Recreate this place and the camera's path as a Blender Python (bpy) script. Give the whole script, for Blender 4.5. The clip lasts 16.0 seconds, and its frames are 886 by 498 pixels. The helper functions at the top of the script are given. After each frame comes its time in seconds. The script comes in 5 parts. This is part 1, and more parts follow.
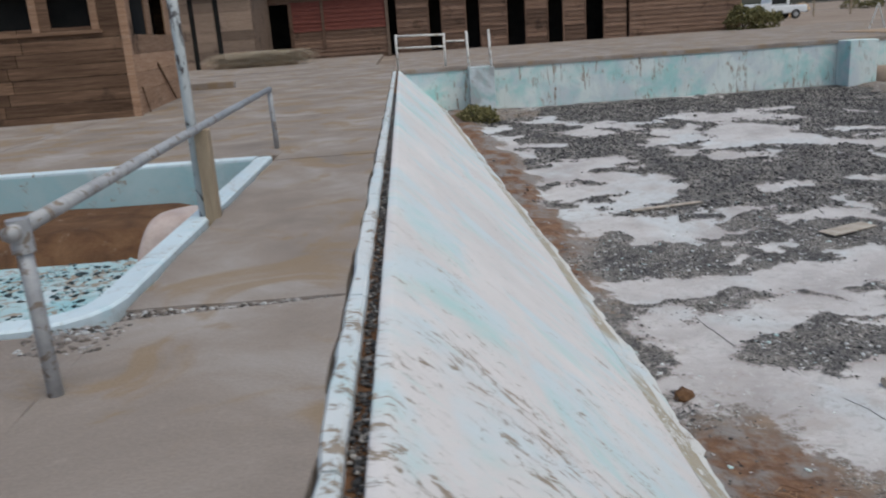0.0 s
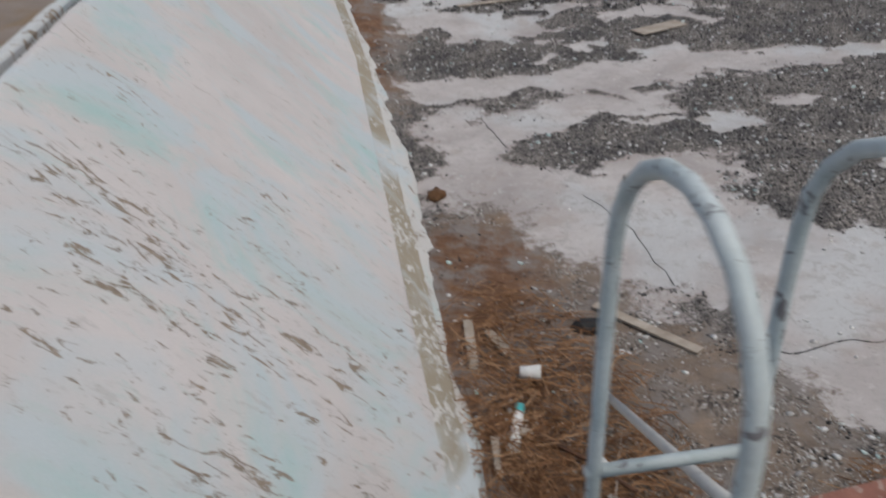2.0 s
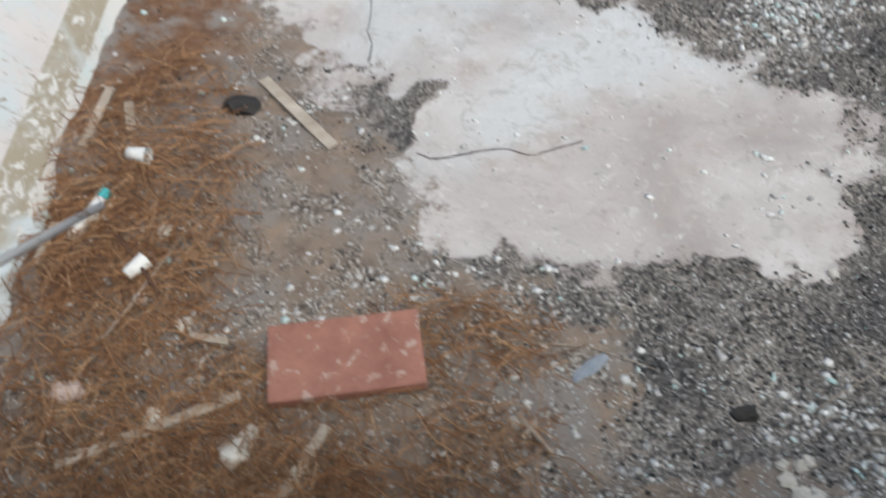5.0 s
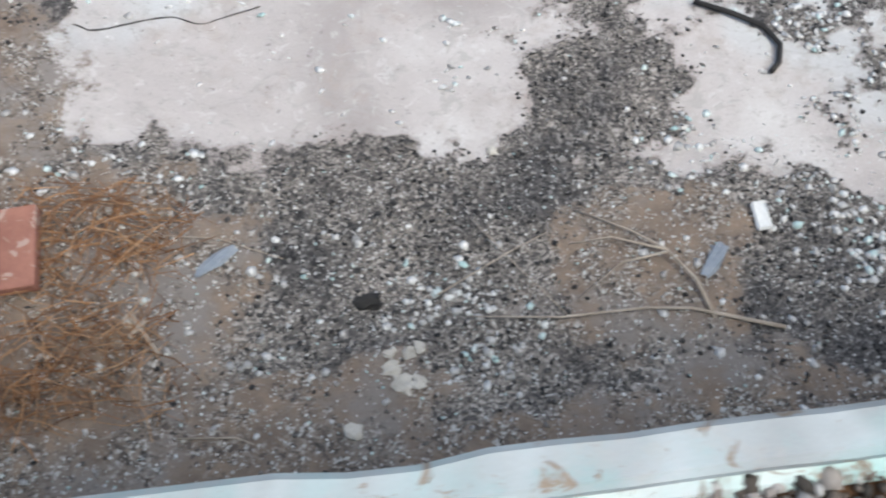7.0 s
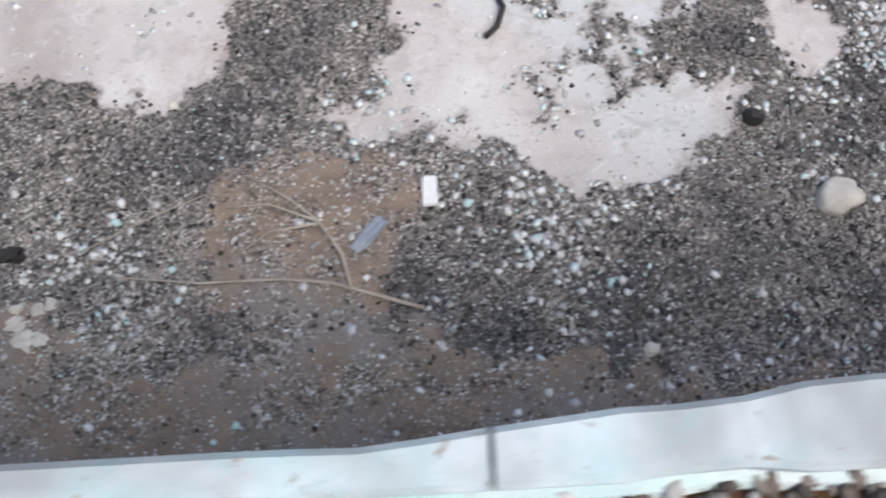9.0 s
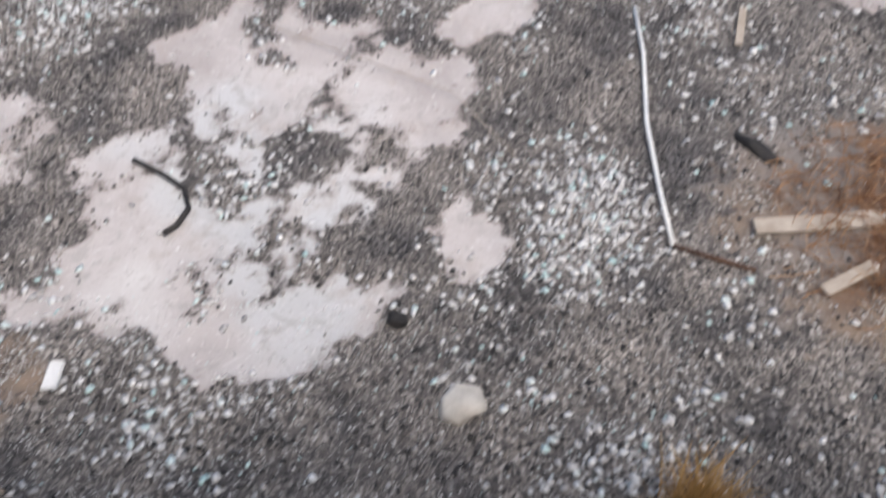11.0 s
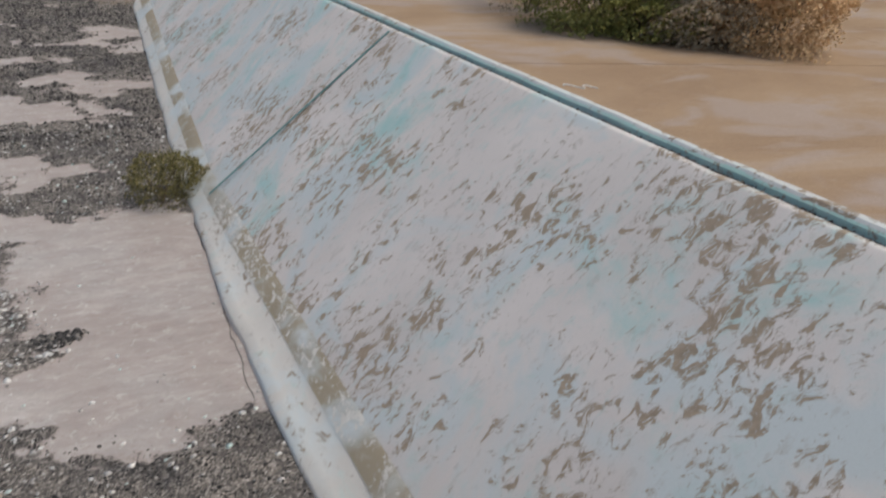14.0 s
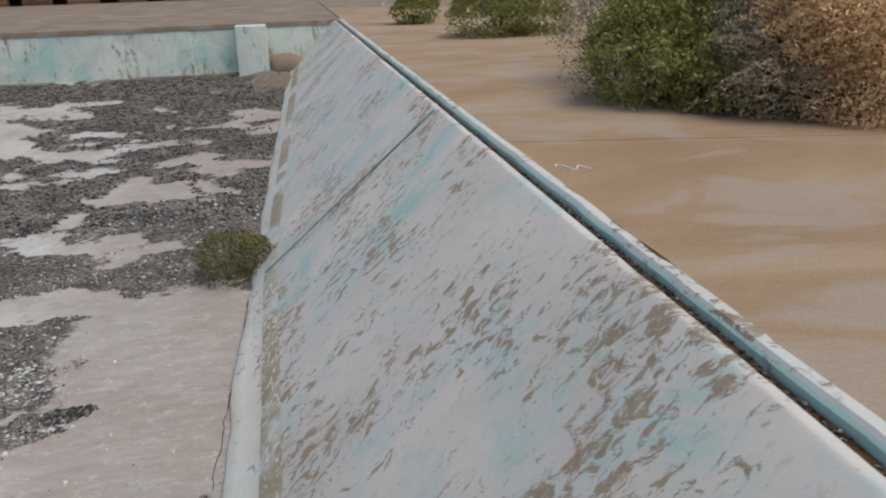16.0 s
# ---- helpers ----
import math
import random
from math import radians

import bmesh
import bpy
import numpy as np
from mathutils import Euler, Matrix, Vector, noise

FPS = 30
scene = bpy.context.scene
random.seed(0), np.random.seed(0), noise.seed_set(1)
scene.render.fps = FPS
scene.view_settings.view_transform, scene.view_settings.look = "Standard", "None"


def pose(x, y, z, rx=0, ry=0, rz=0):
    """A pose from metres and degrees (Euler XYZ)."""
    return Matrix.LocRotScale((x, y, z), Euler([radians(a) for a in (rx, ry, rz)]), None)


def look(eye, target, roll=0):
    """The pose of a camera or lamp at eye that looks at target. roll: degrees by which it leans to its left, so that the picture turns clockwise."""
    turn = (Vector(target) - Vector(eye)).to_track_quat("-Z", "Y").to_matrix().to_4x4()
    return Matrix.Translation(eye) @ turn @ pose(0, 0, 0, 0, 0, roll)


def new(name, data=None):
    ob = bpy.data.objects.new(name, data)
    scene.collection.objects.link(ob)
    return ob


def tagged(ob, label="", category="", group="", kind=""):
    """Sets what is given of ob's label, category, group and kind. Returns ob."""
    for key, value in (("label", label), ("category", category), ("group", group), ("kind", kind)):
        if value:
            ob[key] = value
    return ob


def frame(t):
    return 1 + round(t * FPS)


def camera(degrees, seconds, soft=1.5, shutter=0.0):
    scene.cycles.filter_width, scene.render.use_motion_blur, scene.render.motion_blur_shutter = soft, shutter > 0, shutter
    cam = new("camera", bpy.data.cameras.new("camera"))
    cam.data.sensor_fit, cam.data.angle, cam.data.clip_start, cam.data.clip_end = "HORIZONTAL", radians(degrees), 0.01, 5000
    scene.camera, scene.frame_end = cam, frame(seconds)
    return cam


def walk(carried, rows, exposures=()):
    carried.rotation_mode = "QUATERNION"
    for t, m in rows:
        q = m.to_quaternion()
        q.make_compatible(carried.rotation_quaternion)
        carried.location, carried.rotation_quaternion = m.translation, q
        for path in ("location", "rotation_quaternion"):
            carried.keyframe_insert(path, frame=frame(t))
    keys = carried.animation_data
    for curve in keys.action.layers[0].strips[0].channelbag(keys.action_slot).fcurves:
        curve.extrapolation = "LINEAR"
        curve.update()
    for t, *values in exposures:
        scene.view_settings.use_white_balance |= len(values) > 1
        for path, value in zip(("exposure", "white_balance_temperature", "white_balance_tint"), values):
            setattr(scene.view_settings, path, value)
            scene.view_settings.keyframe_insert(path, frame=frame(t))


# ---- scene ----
cam = camera(57.6, 16.0, soft=2.0, shutter=0.5)
PATH = [
    (0, (-0.986, 0.318, 1.103), (-0.926, 2.246, 0.574), -4.0),
    (0.5, (-0.692, 0.275, 1.123), (-0.578, 2.191, 0.558), -4.2),
    (1, (-0.323, 0.17, 1.122), (-0.121, 2.064, 0.514), -3.3),
    (1.5, (0.01, 0.144, 1.107), (0.254, 1.957, 0.3), -3.2),
    (2, (0.323, 0.162, 1.099), (0.559, 1.878, 0.098), -2.2),
    (2.5, (0.672, 0.154, 1.108), (0.9, 1.831, 0.042), -1.1),
    (3, (0.963, 0.248, 1.073), (1.154, 1.913, -0.019), -1.2),
    (3.2, (1.097, 0.331, 1.08), (1.26, 1.978, -0.043), -1.2),
    (5.3, (3.31, 0.524, 1.418), (3.313, 1.629, -0.249), -1.7),
    (5.5, (3.45, 0.569, 1.43), (3.47, 1.591, -0.289), -1.0),
    (6, (3.782, 0.685, 1.428), (3.858, 1.592, -0.352), 0.5),
    (6.5, (4.179, 0.683, 1.392), (4.266, 1.568, -0.4), 0.7),
    (7, (4.533, 0.696, 1.38), (4.672, 1.567, -0.415), 4.0),
    (7.5, (4.867, 0.787, 1.405), (5.036, 1.593, -0.418), 7.7),
    (8, (5.262, 0.831, 1.423), (5.414, 1.514, -0.45), 10.1),
    (8.2, (5.42, 0.822, 1.44), (5.574, 1.495, -0.437), 10.9),
    (10.3, (7.791, 1.009, 1.595), (7.737, 1.637, -0.303), -4.3),
    (10.5, (7.987, 0.987, 1.586), (7.94, 1.714, -0.277), -2.3),
    (11, (8.426, 0.824, 1.532), (8.327, 1.944, -0.123), -2.1),
    (11.5, (8.768, 0.791, 1.481), (8.702, 2.164, 0.028), 0.1),
    (12, (9.092, 0.664, 1.413), (9.294, 2.231, 0.186), 5.6),
    (12.5, (9.488, 0.634, 1.404), (9.983, 2.26, 0.35), 6.5),
    (13, (9.918, 0.686, 1.404), (10.696, 2.284, 0.486), 6.3),
    (13.5, (10.317, 0.687, 1.418), (11.133, 2.295, 0.553), 4.7),
    (14, (10.725, 0.74, 1.429), (11.542, 2.371, 0.609), 3.1),
    (14.5, (11.137, 0.733, 1.448), (11.871, 2.454, 0.741), 1.5),
    (15, (11.564, 0.659, 1.465), (12.154, 2.437, 0.766), 0.4),
    (15.5, (12.037, 0.692, 1.472), (12.521, 2.502, 0.774), -0.5),
    (16, (12.499, 0.633, 1.461), (12.855, 2.481, 0.787), -1.7),
]
EXPOSURES = [(0.0, 0.28, 6100, 2), (1.5, 0.05, 6450, 5), (3.0, -0.03, 6500, 6), (5.5, 0.85, 6400, 1), (7.0, 0.95, 6300, 3), (8.0, 0.95, 6250, 5), (10.5, 0.95, 6550, 10), (11.5, 0.8, 6550, 9), (12.5, 0.65, 6600, 8), (13.5, 0.4, 6800, 7), (14.5, 0.27, 6850, 4), (16.0, 0.25, 6800, 3)]
walk(cam, [(t, look(eye, target, roll)) for t, eye, target, roll in PATH], EXPOSURES)

# ---- world and light ----
world = bpy.data.worlds.new("sky")
scene.world = world
world.use_nodes = True
wn = world.node_tree.nodes
sky = wn.new("ShaderNodeTexSky")
sky.sky_type, sky.sun_disc = "NISHITA", False
sky.sun_elevation, sky.sun_rotation = radians(60), radians(140)
sky.dust_density = 4.0
world.node_tree.links.new(sky.outputs[0], wn["Background"].inputs[0])
wn["Background"].inputs[1].default_value = 0.11
sun_data = bpy.data.lights.new("sun", "SUN")
sun_data.energy, sun_data.angle, sun_data.color = 0.9, radians(45), (1.0, 0.95, 0.88)
sun = new("sun", sun_data)
sun.matrix_world = look((0, 0, 20), (-0.22, 0.25, 19.15))


# ---- materials ----
def nodes_of(name):
    m = bpy.data.materials.new(name)
    m.use_nodes = True
    return m, m.node_tree.nodes, m.node_tree.links, m.node_tree.nodes["Principled BSDF"]


class Mix:
    """A small builder of procedural surfaces in world coordinates."""

    def __init__(self, name, rough=0.85, spec=0.25):
        self.m, self.n, self.l, self.b = nodes_of(name)
        self.b.inputs["Roughness"].default_value = rough
        self.b.inputs["Specular IOR Level"].default_value = spec
        self.pos = self.n.new("ShaderNodeNewGeometry").outputs["Position"]
        self.colour = None

    def space(self, scale=(1, 1, 1), turn=(0, 0, 0)):
        k = self.n.new("ShaderNodeMapping")
        k.inputs["Scale"].default_value = scale
        k.inputs["Rotation"].default_value = [radians(a) for a in turn]
        self.l.new(self.pos, k.inputs["Vector"])
        return k.outputs[0]

    def noise(self, scale, detail=4, rough=0.6, space=None, warp=0.0):
        k = self.n.new("ShaderNodeTexNoise")
        k.inputs["Scale"].default_value, k.inputs["Detail"].default_value = scale, detail
        k.inputs["Roughness"].default_value, k.inputs["Distortion"].default_value = rough, warp
        self.l.new(space or self.pos, k.inputs["Vector"])
        return k.outputs["Fac"]

    def cells(self, scale, space=None, edge=False, out="Color"):
        k = self.n.new("ShaderNodeTexVoronoi")
        k.inputs["Scale"].default_value = scale
        if edge:
            k.feature, out = "DISTANCE_TO_EDGE", "Distance"
        self.l.new(space or self.pos, k.inputs["Vector"])
        return k.outputs[out]

    def step(self, value, low, high, flip=False):
        k = self.n.new("ShaderNodeMapRange")
        k.interpolation_type = "SMOOTHSTEP"
        k.inputs["From Min"].default_value, k.inputs["From Max"].default_value = low, high
        k.inputs["To Min"].default_value, k.inputs["To Max"].default_value = (1, 0) if flip else (0, 1)
        self.l.new(value, k.inputs["Value"])
        return k.outputs[0]

    def calc(self, op, a, b):
        k = self.n.new("ShaderNodeMath")
        k.operation = op
        for i, v in enumerate((a, b)):
            if isinstance(v, (int, float)):
                k.inputs[i].default_value = v
            else:
                self.l.new(v, k.inputs[i])
        return k.outputs[0]

    def ramp(self, value, *stops):
        k = self.n.new("ShaderNodeValToRGB")
        while len(k.color_ramp.elements) < len(stops):
            k.color_ramp.elements.new(0.5)
        for e, (p, c) in zip(k.color_ramp.elements, stops):
            e.position, e.color = p, (*c, 1)
        self.l.new(value, k.inputs[0])
        return k.outputs[0]

    def attribute(self, name):
        k = self.n.new("ShaderNodeAttribute")
        k.attribute_name = name
        return k.outputs["Fac"]

    def over(self, top, amount, base=None, blend="MIX"):
        """Lays a colour over the one so far."""
        k = self.n.new("ShaderNodeMix")
        k.data_type, k.blend_type = "RGBA", blend
        base = self.colour if base is None else base
        for slot, v in ((0, amount), (6, base), (7, top)):
            if isinstance(v, (int, float)):
                k.inputs[slot].default_value = v
            elif isinstance(v, tuple):
                k.inputs[slot].default_value = (*v, 1)
            else:
                self.l.new(v, k.inputs[slot])
        self.colour = k.outputs[2]
        return self.colour

    def random(self):
        return self.n.new("ShaderNodeObjectInfo").outputs["Random"]

    def island(self):
        return self.n.new("ShaderNodeNewGeometry").outputs["Random Per Island"]

    def done(self, bump=None, strength=0.4, distance=0.01):
        self.l.new(self.colour, self.b.inputs["Base Color"])
        if bump is not None:
            k = self.n.new("ShaderNodeBump")
            k.inputs["Strength"].default_value, k.inputs["Distance"].default_value = strength, distance
            self.l.new(bump, k.inputs["Height"])
            self.l.new(k.outputs[0], self.b.inputs["Normal"])
        return self.m


def pool_paint(name, streak, teal=0.5, wear=0.5, near=0.0, base=(0.655, 0.612, 0.597), aqua=(0.30, 0.56, 0.56), cells=9.0, worn=((0.22, 0.17, 0.125), (0.37, 0.29, 0.22))):
    """Faded white paint over old turquoise, worn through to brown render in short strokes."""
    k = Mix(name, 0.8)
    space = k.space(streak)
    k.colour = k.ramp(k.noise(0.7, 5), (0.3, tuple(c * 0.9 for c in base)), (0.7, tuple(min(1, c * 1.08) for c in base)))
    k.over((0.55, 0.60, 0.62), k.step(k.noise(0.9, 4, 0.6, warp=0.6), 0.47, 0.62))
    soft = k.step(k.noise(0.95, 6, 0.65, warp=0.4), 0.70 - 0.3 * teal, 0.90 - 0.3 * teal)
    k.over(aqua, k.calc("MULTIPLY", soft, 0.75))
    blue = k.step(k.noise(2.6, 6, 0.7, space, 0.5), 0.53, 0.68)
    k.over(tuple(0.5 * a + 0.5 * c for a, c in zip(aqua, base)), k.calc("MULTIPLY", blue, 0.55))
    k.over((0.42, 0.40, 0.38), k.calc("MULTIPLY", k.step(k.noise(5.0, 6, 0.7, space), 0.56, 0.66), 0.35))
    where = k.step(k.noise(1.1, 5, 0.65), 0.36, 0.62)
    if near:
        axis = k.n.new("ShaderNodeSeparateXYZ")
        k.l.new(k.pos, axis.inputs[0])
        where = k.calc("MULTIPLY", where, k.calc("ADD", 0.25, k.calc("MULTIPLY", k.step(axis.outputs["Y"], 2.0, 7.0, True), near)))
    fleck = k.noise(cells, 8, 0.74, space, 0.7)
    spot = k.step(k.calc("ADD", fleck, k.calc("MULTIPLY", where, 0.105 * wear + 0.03)), 0.652, 0.682)
    nick = k.step(k.calc("ADD", k.noise(cells * 1.9, 6, 0.7, space, 0.4), k.calc("MULTIPLY", where, 0.06 * wear)), 0.672, 0.70)
    k.over((0.32, 0.295, 0.27), k.calc("MULTIPLY", nick, 0.55))
    # Grey rim around each fleck, the paint edge's shadow put into the colour.
    k.over((0.36, 0.345, 0.32), k.calc("MULTIPLY", k.step(k.calc("ADD", fleck, k.calc("MULTIPLY", where, 0.105 * wear + 0.03)), 0.635, 0.655), 0.45))
    brown = k.ramp(k.noise(17, 5, 0.7), (0.3, worn[0]), (0.7, worn[1]))
    k.over(brown, k.calc("MULTIPLY", spot, 0.92))
    grain = k.noise(120, 3)
    k.over((0.8, 0.8, 0.8), k.calc("MULTIPLY", k.step(grain, 0.35, 0.75, True), 0.25), blend="MULTIPLY")
    return k.done(k.calc("SUBTRACT", k.calc("MULTIPLY", grain, 0.25), spot), 0.5, 0.006)


def dry_ground(name, low, mid, high, scale=0.6, grain=70, bump=0.5, patch=None, streak=(1, 1, 1)):
    k = Mix(name, 0.95, 0.1)
    space = k.space(streak)
    k.colour = k.ramp(k.noise(scale, 7, 0.62, space, 0.5), (0.3, low), (0.5, mid), (0.7, high))
    if patch:
        k.over(patch, k.calc("MULTIPLY", k.step(k.noise(scale * 1.7, 5, 0.55, space, 1.0), 0.50, 0.62), 0.75))
    fine = k.noise(grain, 4, 0.7)
    k.over((0.6, 0.58, 0.56), k.calc("MULTIPLY", k.step(fine, 0.3, 0.7, True), 0.45), blend="MULTIPLY")
    k.over((0.35, 0.3, 0.26), k.calc("MULTIPLY", k.step(k.noise(6, 6, 0.75), 0.60, 0.70), 0.35))
    return k.done(fine, bump, 0.008)


def plain(name, low, high, scale=6.0, rough=0.7, bump=0.2, metal=0.0, streak=(1, 1, 1), spots=None, vary=0.0):
    k = Mix(name, rough, 0.35)
    k.b.inputs["Metallic"].default_value = metal
    space = k.space(streak)
    k.colour = k.ramp(k.noise(scale, 5, 0.62, space), (0.32, low), (0.68, high))
    if spots:
        k.over(spots, k.step(k.noise(scale * 2.3, 5, 0.65, space, 0.6), 0.56, 0.62))
    if vary:
        shade = k.ramp(k.random(), (0.0, (1 - vary,) * 3), (1.0, (1.0,) * 3))
        k.over(shade, 1.0, blend="MULTIPLY")
    fine = k.noise(scale * 9, 3, 0.6, space)
    k.over((0.7, 0.7, 0.7), k.calc("MULTIPLY", k.step(fine, 0.3, 0.7, True), 0.3), blend="MULTIPLY")
    return k.done(fine, bump, 0.004)


def chips(name, *stops, rough=0.8):
    """Loose pieces, each with its own shade."""
    k = Mix(name, rough, 0.3)
    k.colour = k.ramp(k.island(), *stops)
    k.over((0.75, 0.72, 0.7), k.calc("MULTIPLY", k.step(k.noise(60, 3), 0.35, 0.7), 0.5), blend="MULTIPLY")
    return k.done()


def basin_floor():
    """Pale concrete under broken paint chips, gravel and blown soil; where each lies is given by the mesh."""
    k = Mix("basin_floor", 0.9, 0.2)
    k.colour = k.ramp(k.noise(0.9, 6, 0.6, warp=0.5), (0.3, (0.37, 0.335, 0.325)), (0.5, (0.485, 0.45, 0.44)), (0.72, (0.60, 0.58, 0.57)))
    k.over((0.56, 0.60, 0.62), k.calc("MULTIPLY", k.step(k.noise(0.5, 4), 0.5, 0.62), 0.5))
    k.over((0.40, 0.345, 0.315), k.calc("MULTIPLY", k.step(k.noise(3.2, 6, 0.7), 0.53, 0.66), 0.55))
    k.over((0.14, 0.13, 0.13), k.calc("MULTIPLY", k.step(k.noise(14, 5, 0.7), 0.64, 0.70), 0.7))
    axis = k.n.new("ShaderNodeSeparateXYZ")
    k.l.new(k.pos, axis.inputs[0])
    silt = k.ramp(k.noise(4.5, 7, 0.75, k.space((0.6, 1.6, 1)), 0.6), (0.38, (0.30, 0.255, 0.24)), (0.52, (0.37, 0.32, 0.305)), (0.66, (0.46, 0.415, 0.40)))
    k.over(silt, k.calc("MULTIPLY", k.step(k.calc("ADD", axis.outputs["X"], k.noise(0.8, 4)), 9.6, 11.2), 0.7))
    k.over((0.36, 0.34, 0.325), k.calc("MULTIPLY", k.step(k.noise(7, 7, 0.75, warp=1.2), 0.54, 0.60), 0.5))
    k.over((0.66, 0.66, 0.655), k.calc("MULTIPLY", k.step(k.noise(11, 6, 0.7, warp=0.8), 0.58, 0.63), 0.35))
    k.over((0.30, 0.28, 0.265), k.calc("MULTIPLY", k.step(k.noise(34, 4, 0.7), 0.63, 0.67), 0.7))
    cover, soil = k.attribute("cover"), k.attribute("soil")
    ragged = k.calc("ADD", cover, k.calc("MULTIPLY", k.calc("SUBTRACT", k.noise(7, 8, 0.85), 0.5), 2.5))
    lay = k.step(ragged, 0.44, 0.56)
    below = k.over((0.33, 0.28, 0.26), k.calc("MULTIPLY", k.step(ragged, 0.18, 0.42), 0.55))
    cell = k.over(k.cells(105), k.step(k.noise(5, 3), 0.42, 0.55), k.cells(60))
    shade = k.n.new("ShaderNodeRGBToBW")
    k.l.new(cell, shade.inputs[0])
    grit = k.ramp(shade.outputs[0], (0.2, (0.055, 0.055, 0.057)), (0.45, (0.135, 0.128, 0.124)), (0.64, (0.22, 0.203, 0.19)), (0.82, (0.40, 0.385, 0.37)))
    dusk = k.ramp(k.noise(2.2, 5), (0.36, (0.5, 0.5, 0.52)), (0.5, (0.9, 0.87, 0.85)), (0.64, (1.25, 1.2, 1.15)))
    keep = below
    grit = k.over(dusk, 1.0, grit, "MULTIPLY")
    k.over(grit, lay, keep)
    keep = k.colour
    earth = k.ramp(k.noise(5, 6, 0.7), (0.3, (0.15, 0.115, 0.092)), (0.5, (0.225, 0.175, 0.14)), (0.7, (0.31, 0.235, 0.175)))
    red = k.ramp(k.noise(7, 6, 0.7), (0.3, (0.10, 0.055, 0.034)), (0.5, (0.17, 0.093, 0.056)), (0.7, (0.25, 0.15, 0.09)))
    earth = k.over(red, k.attribute("clay"), earth)
    keepe = k.over((0.235, 0.21, 0.195), k.step(k.noise(1.9, 6, 0.7), 0.44, 0.60), earth)
    keepe = k.over(k.ramp(shade.outputs[0], (0.25, (0.06, 0.055, 0.05)), (0.45, (0.17, 0.14, 0.12)), (0.66, (0.24, 0.20, 0.17)), (0.80, (0.50, 0.49, 0.47))), k.calc("MULTIPLY", k.step(k.noise(4.5, 7, 0.8), 0.46, 0.58), k.step(k.attribute("clay"), 0.2, 0.8, True)), keepe)
    sragged = k.calc("ADD", soil, k.calc("MULTIPLY", k.calc("SUBTRACT", k.noise(6, 7, 0.8), 0.5), 2.0))
    k.over(keepe, k.step(sragged, 0.40, 0.66), keep)
    fine = k.noise(110, 4, 0.7)
    k.over((0.72, 0.7, 0.68), k.calc("MULTIPLY", k.step(fine, 0.3, 0.7, True), 0.4), blend="MULTIPLY")
    high = k.calc("ADD", k.calc("MULTIPLY", fine, 0.3), k.calc("MULTIPLY", shade.outputs[0], lay))
    return k.done(high, 0.6, 0.012)


def siding(name, low, mid, high):
    """Weathered boards, each of its own tone, with grain along the board."""
    k = Mix(name, 0.9, 0.15)
    space = k.space((0.5, 0.5, 9))
    k.colour = k.ramp(k.noise(3.0, 6, 0.7, space, 0.3), (0.28, low), (0.5, mid), (0.72, high))
    k.over(k.ramp(k.random(), (0.0, (0.55, 0.52, 0.5)), (1.0, (1.15, 1.1, 1.05))), 1.0, blend="MULTIPLY")
    k.over((0.045, 0.03, 0.022), k.calc("MULTIPLY", k.step(k.noise(1.1, 5, 0.7), 0.54, 0.68), 0.7))
    fine = k.noise(14, 5, 0.7, space)
    k.over((0.6, 0.58, 0.55), k.calc("MULTIPLY", k.step(fine, 0.35, 0.7, True), 0.5), blend="MULTIPLY")
    return k.done(fine, 0.4, 0.006)


M_SLOPE = pool_paint("slope_paint_west", (1.5, 3.4, 1.5), 0.66, 0.75, 0.8, base=(0.635, 0.59, 0.573), aqua=(0.38, 0.58, 0.56), cells=4.6)
M_SLOPE_E = pool_paint("slope_paint_east", (1.5, 2.3, 1.5), 0.62, 1.1, cells=4.8, worn=((0.27, 0.21, 0.155), (0.41, 0.32, 0.24)))
M_WALL = pool_paint("wall_paint", (3.4, 3.4, 0.6), 0.8, 0.75, 0, (0.66, 0.71, 0.69), (0.30, 0.58, 0.56), 2.6)
M_COPING = pool_paint("coping_paint", (2, 2, 2), 0.7, 0.4, 0, (0.33, 0.345, 0.35), (0.27, 0.50, 0.50), 8.0)
M_COPING_W = pool_paint("chipped_coping_paint", (2, 2, 2), 0.55, 0.95, 0, (0.60, 0.61, 0.61), (0.42, 0.60, 0.61), 5.0)
M_FACE = pool_paint("coping_face_paint", (3, 3, 2), 1.3, 0.6, 0, (0.56, 0.66, 0.64), (0.36, 0.59, 0.57), 5.0)
M_WORN = pool_paint("worn_toe_band", (2.5, 1.3, 2.5), 0.2, 1.1, 0, (0.36, 0.31, 0.235), (0.52, 0.52, 0.49), 8.0, worn=((0.60, 0.58, 0.55), (0.70, 0.69, 0.67)))
M_TOE = pool_paint("toe_paint", (2.5, 1.2, 2.5), 0.2, 0.6, 0, (0.62, 0.60, 0.575), cells=5.0)
M_JOINT = plain("joint_filler", (0.12, 0.23, 0.23), (0.22, 0.36, 0.36), 6, 0.9, 0.3)
M_FLOOR = basin_floor()
M_SANDY = dry_ground("sandy_concrete", (0.44, 0.37, 0.33), (0.54, 0.47, 0.42), (0.60, 0.55, 0.50), 2.0, 90, 0.4)
M_RIM = pool_paint("rim_paint", (2, 2, 2), 0.5, 0.35, 0, (0.58, 0.66, 0.70), (0.33, 0.55, 0.62), 8.0)
M_KIDWALL = pool_paint("small_pool_paint", (1.5, 1.5, 2), 0.9, 0.2, 0, (0.40, 0.52, 0.54), (0.28, 0.46, 0.50), 5.0)
M_KIDFLOOR = pool_paint("small_pool_bed", (2, 2, 2), 0.9, 1.2, 0, (0.42, 0.55, 0.57), (0.25, 0.48, 0.52), 5.0)
